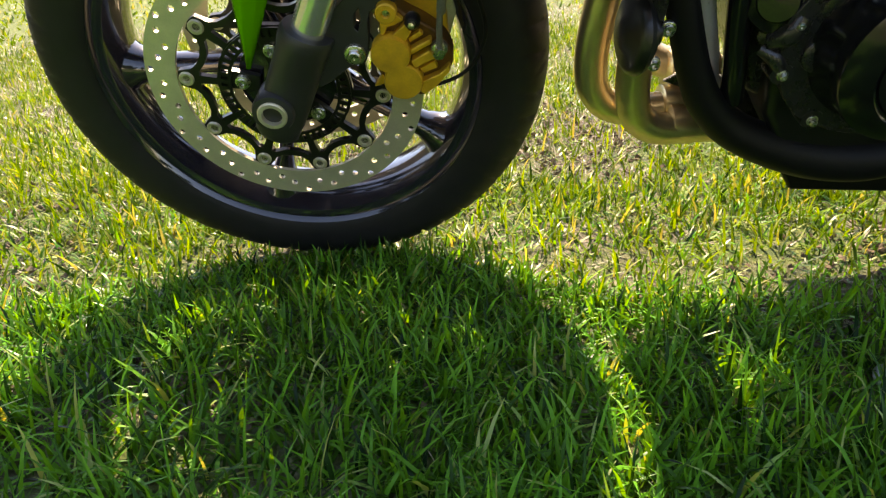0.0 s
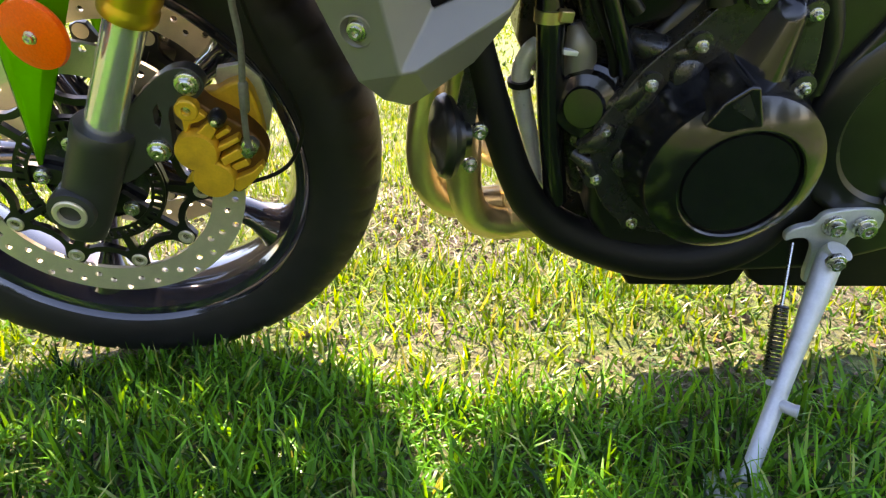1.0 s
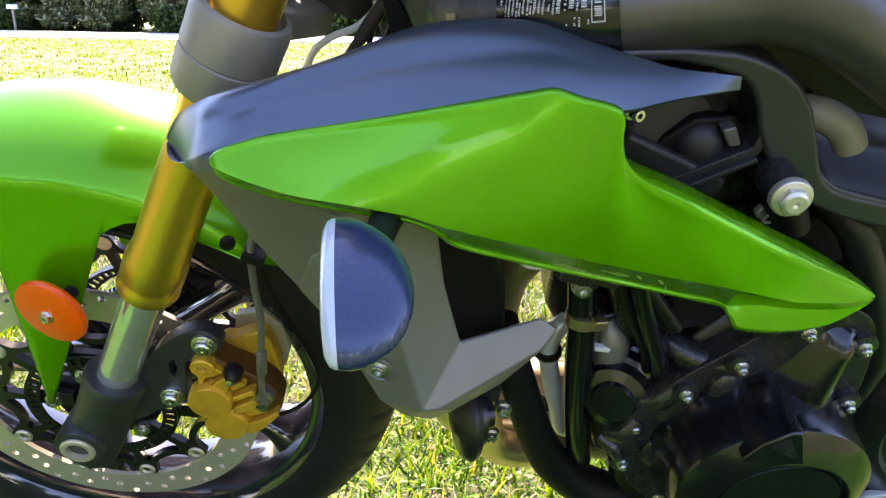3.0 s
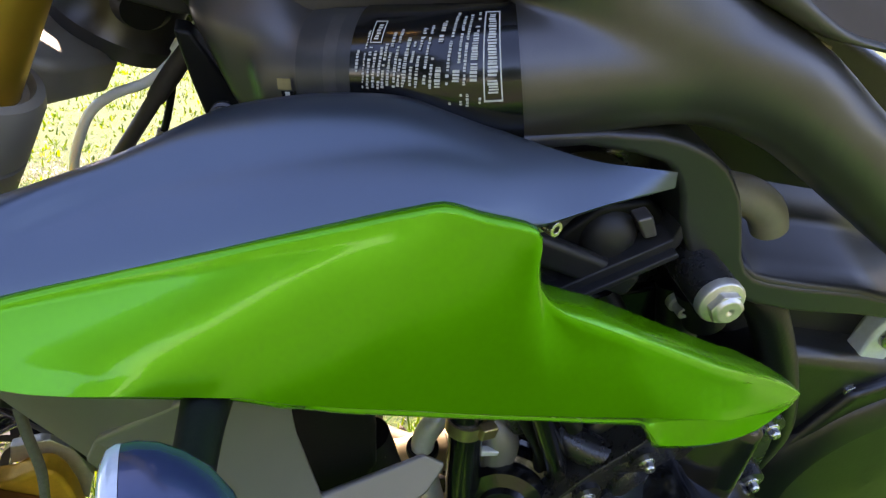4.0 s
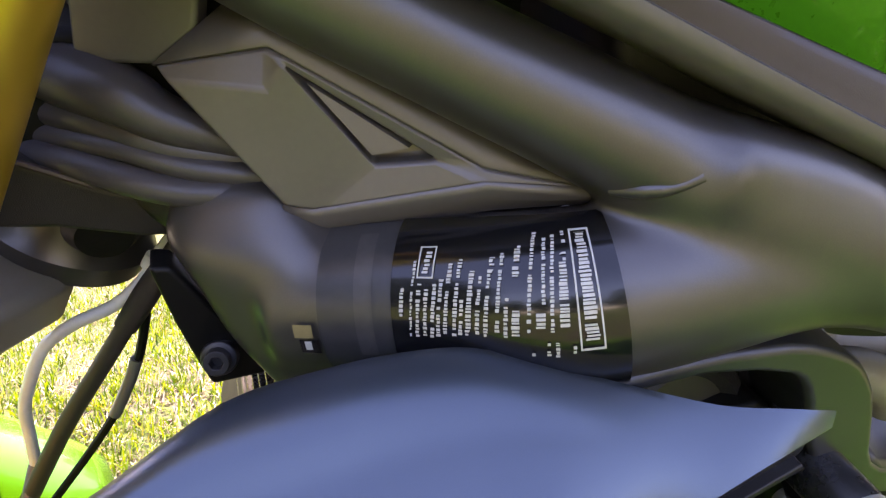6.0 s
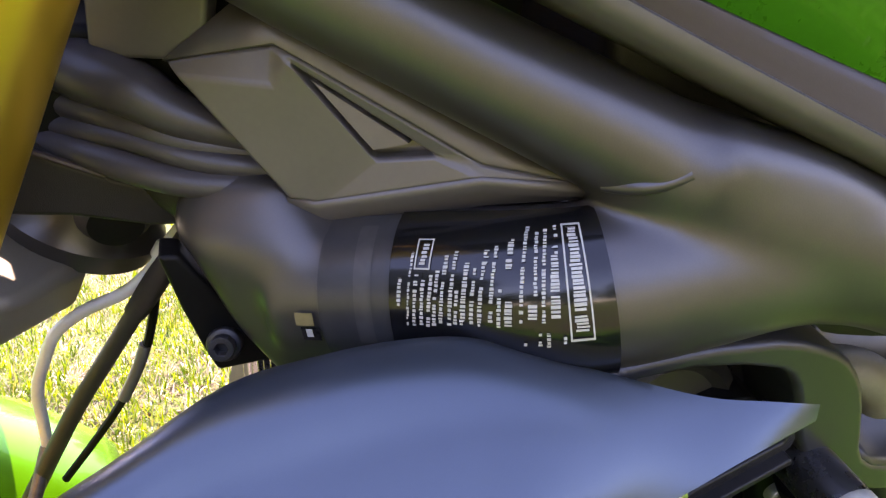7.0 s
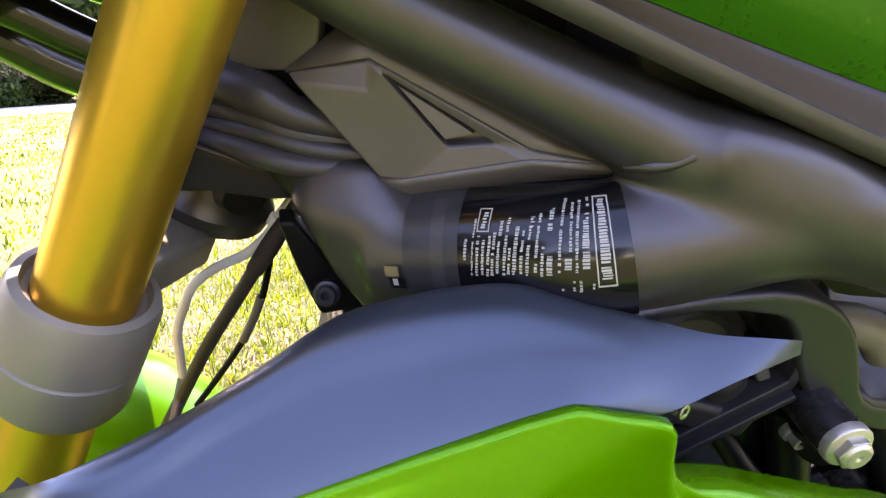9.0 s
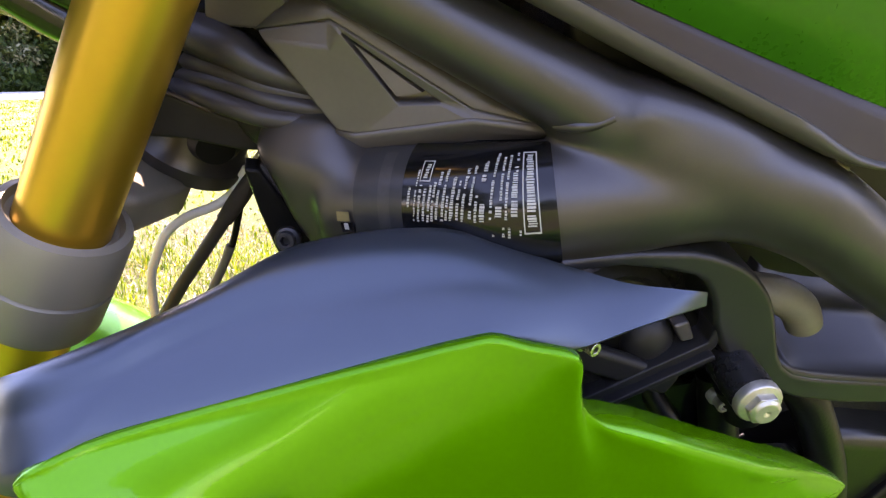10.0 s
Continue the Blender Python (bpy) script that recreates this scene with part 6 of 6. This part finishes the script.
bm = bmesh.new()
xs = [-400, -120, -40, -14, -6] + [-3 + 0.1 * i for i in range(71)] + [6, 14, 40, 120, 400]
ys = [-400, -120, -40, -12, -4] + [-1.5 + 0.1 * i for i in range(71)] + [8, 12, 20, 23.6]
grid(bm, [[(x, y, lawn_height(x, y) - 0.004 if abs(x) < 5 and -2 < y < 6 else -0.004) for x in xs] for y in ys])
for y0, y1 in ((23.6, 36.4), (36.4, 400.0)):
    grid(bm, [[(x, y, -0.004 if y in (23.6,) else -0.004) for x in xs] for y in (y0, y1)])
bmesh.ops.remove_doubles(bm, verts=bm.verts, dist=0.0005)
me = bpy.data.meshes.new("ground")
bm.to_mesh(me)
bm.free()
me.polygons.foreach_set("use_smooth", [True] * len(me.polygons))
me.materials.append(M_GROUND)
tagged(new("ground", me), "sunlit lawn with bare soil patches", "lawn", kind="structure")
bm = bmesh.new()
grid(bm, [[(x, 24.5 + 0.004 * x * 0, 0.0 + h) for x in (-200, -60, -20, 0, 20, 60, 200)] for h in (-0.004, 0.03)] + [[(x, 35.5, 0.03) for x in (-200, -60, -20, 0, 20, 60, 200)], [(x, 35.5, -0.004) for x in (-200, -60, -20, 0, 20, 60, 200)]])
me = bpy.data.meshes.new("road")
bm.to_mesh(me)
bm.free()
me.materials.append(M_CONCRETE)
tagged(new("road", me), "pale concrete road beyond the lawn", "road", kind="structure")


def blades(name, material, count, area, height, width, seed, label, lean=0.95, keep=None, dense=None, flat=False, fade=0.5):
    """Many blades of grass in one object: each a bent, tapering strip."""
    r = np.random.RandomState(seed)
    x0, x1, y0, y1 = area
    x, y = r.uniform(x0, x1, count), r.uniform(y0, y1, count)
    # tufts
    cx, cy = r.uniform(x0, x1, count // 11), r.uniform(y0, y1, count // 11)
    pick = r.randint(0, len(cx), count)
    tuft = r.rand(count) < 0.74
    spread = 0.009 + 0.003 * (y1 - y0)
    x = np.where(tuft, cx[pick] + r.normal(0, spread, count), x)
    y = np.where(tuft, cy[pick] + r.normal(0, spread, count), y)
    rim = np.minimum(np.minimum(x - x0, x1 - x), np.minimum(y - y0, y1 - y)) / fade
    ok = r.rand(count) < rim
    if keep is not None:
        ok &= keep(x, y, r.rand(count))
    away = np.arctan2(y - cy[pick], x - cx[pick])[ok]
    tuft = tuft[ok]
    x, y = x[ok], y[ok]
    k = len(x)
    h = height * (0.45 + 0.75 * r.rand(k) ** 1.4)
    if dense is not None:
        h = h * dense(x, y)
    w = width * (0.6 + 0.7 * r.rand(k))
    yaw = np.where(tuft, away + r.normal(0, 0.45, k), r.uniform(0, 2 * math.pi, k))
    tilt = np.abs(r.normal(0, lean, k))
    bend = r.uniform(0.1, 1.7, k)
    if flat:
        tilt, bend = r.uniform(1.0, 1.5, k), r.uniform(-0.2, 0.3, k)
    fx, fy = np.cos(yaw), np.sin(yaw)
    face = yaw + math.pi / 2 + r.normal(0, 0.5, k)
    sx, sy = np.cos(face), np.sin(face)
    z0 = np.array([lawn_height(a, b) for a, b in zip(x, y)]) - 0.006
    verts = np.zeros((k, 7, 3))
    px, pz, ang = np.zeros(k), np.zeros(k), tilt.copy()
    for i, s in enumerate((1.0, 0.95, 0.7)):
        for side, o in ((-1, 0), (1, 1)):
            verts[:, 2 * i + o, 0] = x + fx * px + side * sx * w * s / 2
            verts[:, 2 * i + o, 1] = y + fy * px + side * sy * w * s / 2
            verts[:, 2 * i + o, 2] = z0 + pz
        px, pz = px + np.sin(ang) * h / 3, pz + np.cos(ang) * h / 3
        ang = np.minimum(ang + bend / 3, 2.2)
    verts[:, 6, 0], verts[:, 6, 1], verts[:, 6, 2] = x + fx * px, y + fy * px, np.maximum(z0 + pz, 0.002)
    base = (np.arange(k) * 7)[:, None]
    quads = np.concatenate([base + np.array([[0, 1, 3, 2]]), base + np.array([[2, 3, 5, 4]])]).astype(np.int32)
    tris = (base + np.array([[4, 5, 6]])).astype(np.int32)
    me = bpy.data.meshes.new(name)
    me.vertices.add(k * 7)
    me.vertices.foreach_set("co", verts.reshape(-1))
    loops = np.concatenate([quads.reshape(-1), tris.reshape(-1)])
    starts = np.concatenate([np.arange(len(quads)) * 4, len(quads) * 4 + np.arange(len(tris)) * 3])
    me.loops.add(len(loops))
    me.loops.foreach_set("vertex_index", loops)
    me.polygons.add(len(starts))
    me.polygons.foreach_set("loop_start", starts.astype(np.int32))
    me.update(calc_edges=True)
    me.polygons.foreach_set("use_smooth", [True] * len(me.polygons))
    me.materials.append(material)
    return tagged(new(name, me), label, "grass", kind="stuff")


def long_edge(x):
    """Where the long grass ends: farther back around the wheel."""
    return 0.79 - 0.04 * x + 0.15 * np.exp(-((x + 0.12) / 0.26) ** 2)


def clump(x, y, f, z):
    return np.array([noise.noise((a * f, b * f, z)) for a, b in zip(x, y)])


def thin(x, y, p):
    """Long grass: full in front of the motorcycle and round the wheel, few blades behind it, with a ragged outer edge."""
    n = clump(x, y, 2.3, 3.0)
    edge = ((x - 0.1) / 1.5) ** 2 + ((y - 0.45) / 0.85) ** 2 + 0.7 * clump(x, y, 1.7, 6.0)
    return p < np.where(y < long_edge(x), np.clip(0.85 + 0.8 * n, 0.45, 1.0), 0.16) * np.clip((1.15 - edge) / 0.5, 0.0, 1.0)


def short(x, y, p):
    """Short lawn: behind the long grass, thin over the bare patches."""
    n = clump(x, y, 2.3, 3.0)
    return p < np.where(y < long_edge(x) - 0.04, 0.10, np.clip(0.85 + 1.8 * n, 0.42, 1.0))


def tall(x, y):
    return np.where(y < long_edge(x), 1.0, 0.50) * np.array([1.0 + 0.5 * noise.noise((a * 3, b * 3, 8.0)) for a, b in zip(x, y)])


def outer(x, y, p):
    """Coarser blades round the near lawn, thinning out into it."""
    near = np.maximum(np.abs(x) / 2.3, np.maximum((0.9 - y) / 1.3, (y - 0.9) / 2.6))
    return p < np.clip((near - 0.75) / 0.3, 0.0, 1.0)


blades("grass", M_GRASS, 215000, (-1.55, 1.75, -0.45, 1.35), 0.064, 0.0040, 1, "lawn grass in a deeper, shade-toned green, longer around the wheel", keep=thin, dense=tall, fade=0.2)
blades("grass", M_LAWN, 190000, (-2.2, 2.3, 0.55, 3.6), 0.052, 0.0037, 2, "short sunlit lawn grass behind the motorcycle", lean=1.15, keep=short, fade=0.6)
blades("grass", M_LAWN, 90000, (-8.0, 7.0, -5.5, 10.5), 0.050, 0.012, 3, "mown lawn farther off", lean=0.9, keep=outer, fade=1.5)
blades("grass", M_LAWN, 60000, (-19.0, 9.0, 8.5, 24.3), 0.050, 0.022, 6, "mown lawn towards the road", lean=0.9, fade=0.6)
blades("thatch", M_STRAW, 52000, (-1.9, 2.1, 0.1, 3.6), 0.036, 0.0030, 4, "dry straw-coloured thatch on the soil", flat=True, keep=lambda x, y, p: p < np.where(y < 0.70, 0.06, 1.0), fade=0.5)
blades("thatch", M_STALK, 48000, (-2.4, 2.0, 1.3, 4.2), 0.038, 0.0034, 9, "pale dry stalks among the short lawn grass", lean=1.2, fade=0.5)


def crumbs(count, area, seed):
    """Crumbs of earth between the tufts, thickest where the grass is thin."""
    r = np.random.RandomState(seed)
    x, y = r.uniform(area[0], area[1], count), r.uniform(area[2], area[3], count)
    bare = np.array([noise.noise((a * 2.3, b * 2.3, 3.0)) for a, b in zip(x, y)]) < r.uniform(-0.35, 0.25, count)
    x, y = x[bare], y[bare]
    k = len(x)
    size = 0.0018 + 0.0050 * r.rand(k) ** 3
    z = np.array([lawn_height(a, b) for a, b in zip(x, y)]) + 0.15 * size
    ends = np.array([(1, 0, 0), (0, 1, 0), (-1, 0, 0), (0, -1, 0), (0, 0, 0.8), (0, 0, -0.8)])
    shape = ends[None] * r.uniform(0.6, 1.4, (k, 6, 1)) + r.normal(0, 0.18, (k, 6, 3))
    verts = np.stack([x, y, z], 1)[:, None] + shape * size[:, None, None]
    sides = np.array([(0, 1, 4), (1, 2, 4), (2, 3, 4), (3, 0, 4), (1, 0, 5), (2, 1, 5), (3, 2, 5), (0, 3, 5)])
    faces = (np.arange(k) * 6)[:, None, None] + sides[None]
    me = bpy.data.meshes.new("earth_crumbs")
    me.from_pydata(verts.reshape(-1, 3).tolist(), [], faces.reshape(-1, 3).tolist())
    me.materials.append(M_SOIL)
    return tagged(new("earth_crumbs", me), "dry brown crumbs of earth between tufts", "soil", kind="stuff")


crumbs(26000, (-1.2, 1.6, 0.55, 2.2), 12)


def foliage(bm_rows, center, radii, count, size, seed):
    r = np.random.RandomState(seed)
    verts, faces = [], []
    lobes = [(r.normal(0, 0.45, 3), r.uniform(0.35, 0.6)) for _ in range(11)]
    for i in range(count):
        lc, lr = lobes[r.randint(len(lobes))]
        v = r.normal(0, 1, 3)
        v = v / np.linalg.norm(v) * lr * r.uniform(0.6, 1.0)
        p = (lc + v) * radii + center
        a, b = r.normal(0, 1, 3), r.normal(0, 1, 3)
        a, b = a / np.linalg.norm(a) * size * r.uniform(0.6, 1.3), b / np.linalg.norm(b) * size * 0.5
        k = len(verts)
        verts += [p - a, p + b, p + a, p - b]
        faces.append((k, k + 1, k + 2, k + 3))
    return verts, faces


def crown_object(name, parent, center, radii, count, size, seed, material):
    v, f = foliage(None, np.array(center, float), np.array(radii, float), count, size, seed)
    me = bpy.data.meshes.new(name)
    me.from_pydata([tuple(q) for q in v], [], f)
    me.materials.append(material)
    ob = new(name, me)
    ob.parent = parent
    return ob


def tree(seed, height, spread):
    ob = new("tree")
    tagged(ob, "dark leafy shade tree, seen behind the road or added out of view", "tree", "trees behind the road")
    r = random.Random(seed)
    bm = tube([(0, 0, -0.1), (0.1, 0.05, height * 0.3), (0.0, 0.1, height * 0.6), (0.1, 0.0, height * 0.9)], [0.28, 0.22, 0.15, 0.05], 10, 4)
    for k in range(6):
        u, z = r.uniform(0, 6.28), height * r.uniform(0.25, 0.6)
        tube([(0.05, 0.05, z), (math.cos(u) * spread * 0.35, math.sin(u) * spread * 0.35, z + height * 0.12), (math.cos(u) * spread * 0.8, math.sin(u) * spread * 0.8, z + height * 0.2)], [0.10, 0.07, 0.03], 7, 3, bm)
    part("trunk", bm, M_BARK, ob)
    crown_object("crown", ob, (0, 0, height * 0.60), (spread, spread, height * 0.55), 8600, 0.36, seed, M_LEAF)
    return ob


def shrub(seed, size, material, label):
    ob = new("shrub")
    tagged(ob, label, "shrub", "shrubs along the road")
    r = random.Random(seed)
    bm = bmesh.new()
    for k in range(7):
        u = r.uniform(0, 6.28)
        tube([(0, 0, -0.05), (0.2 * size * math.cos(u), 0.2 * size * math.sin(u), 0.4 * size), (0.45 * size * math.cos(u), 0.45 * size * math.sin(u), 0.8 * size)], [0.04, 0.03, 0.012], 7, 3, bm)
    part("stems", bm, M_BARK, ob)
    crown_object("leaves", ob, (0, 0, size * 0.62), (size * 0.8, size * 0.8, size * 0.62), 6000, 0.105 * size ** 0.5, seed, material)
    return ob


trees = [tree(11, 9.0, 3.4), tree(12, 7.5, 3.0), tree(13, 10.5, 3.8)]
spots = [(-52, 47), (-46, 43), (-41, 46), (-36, 42.5), (-31.5, 45), (-27, 42), (-22.5, 45), (-18.5, 42.5), (-14, 45.5), (-9.5, 43), (-5, 46), (0, 43), (6, 46), (12, 43), (19, 46), (27, 44), (-29, 52), (-20, 53), (-11, 52), (-2, 53), (-38, 53)]
# four unseen trees, added nearby to darken what the cowl's nose reflects
spots += [(-15, -9), (-17, -4.5), (-15.5, 0), (-17.5, 4.5)]
# more trees out of view round the lawn, added to dim low-sky reflections
spots += [(x, -27 - 3 * (k % 3)) for k, x in enumerate(range(-45, 46, 6))] + [(-48 - 3 * (k % 2), y) for k, y in enumerate(range(-14, 20, 7))] + [(44 + 3 * (k % 2), y) for k, y in enumerate(range(-14, 40, 7))]
rr = random.Random(3)
for i, (x, y) in enumerate(spots):
    m = pose(x, y, 0, 0, 0, rr.uniform(0, 360))
    if i < 3:
        trees[i].matrix_world = m
    else:
        copy_thing(trees[i % 3], m)
dark = shrub(21, 2.6, M_LEAF, "dark green undergrowth below the trees")
pale = shrub(22, 2.0, M_LEAF2, "pale sunlit roadside shrub")
dark.matrix_world = pose(-30, 39.5, 0)
pale.matrix_world = pose(-15.6, 38.6, 0)
for i, x in enumerate((-48, -44, -40.5, -37, -33.5, -26.6, -23.2, -19.8, -12.0, -8.6, -5.0, -1.5, 2, 6, 10, 15, 20)):
    copy_thing(dark, pose(x, 40.2 + 0.8 * math.sin(i * 2.1), 0, 0, 0, 47 * i))
for i in range(22):
    copy_thing(dark, pose(-52 + 3.3 * i, 42.6 + 0.7 * math.sin(i * 1.3), 0.0, 0, 0, 31 * i))
for x, y in ((-12.4, 38.4), (-17.9, 39.0)):
    copy_thing(pale, pose(x, y, 0, 0, 0, x * 40))
# roadside post box and pole
mailbox = new("mailbox")
tagged(mailbox, "pale metal mailbox on a post beside the road", "mailbox")
part("post", block((0, 0, 0.5), (0.10, 0.10, 1.0)), M_POLE, mailbox, bevel=0.01)
part("box", prism([(-0.10, 0), (0.10, 0), (0.10, 0.12), (0.07, 0.19), (0.0, 0.22), (-0.07, 0.19), (-0.10, 0.12)], 0.48, Matrix(((0, 0, 1, -0.24), (1, 0, 0, 0), (0, 1, 0, 1.0), (0, 0, 0, 1)))), M_WHITE, mailbox, bevel=0.006)
mailbox.matrix_world = pose(-19.4, 37.0, 0, 0, 0, 8)
pole = tagged(part("utility_pole", tube([(0, 0, -0.2), (0, 0, 4), (0, 0, 9)], [0.15, 0.13, 0.10], 14, 3), M_POLE, None), "weathered wooden utility pole beside the road", "pole")
pole.matrix_world = pose(-22.0, 37.5, 0)
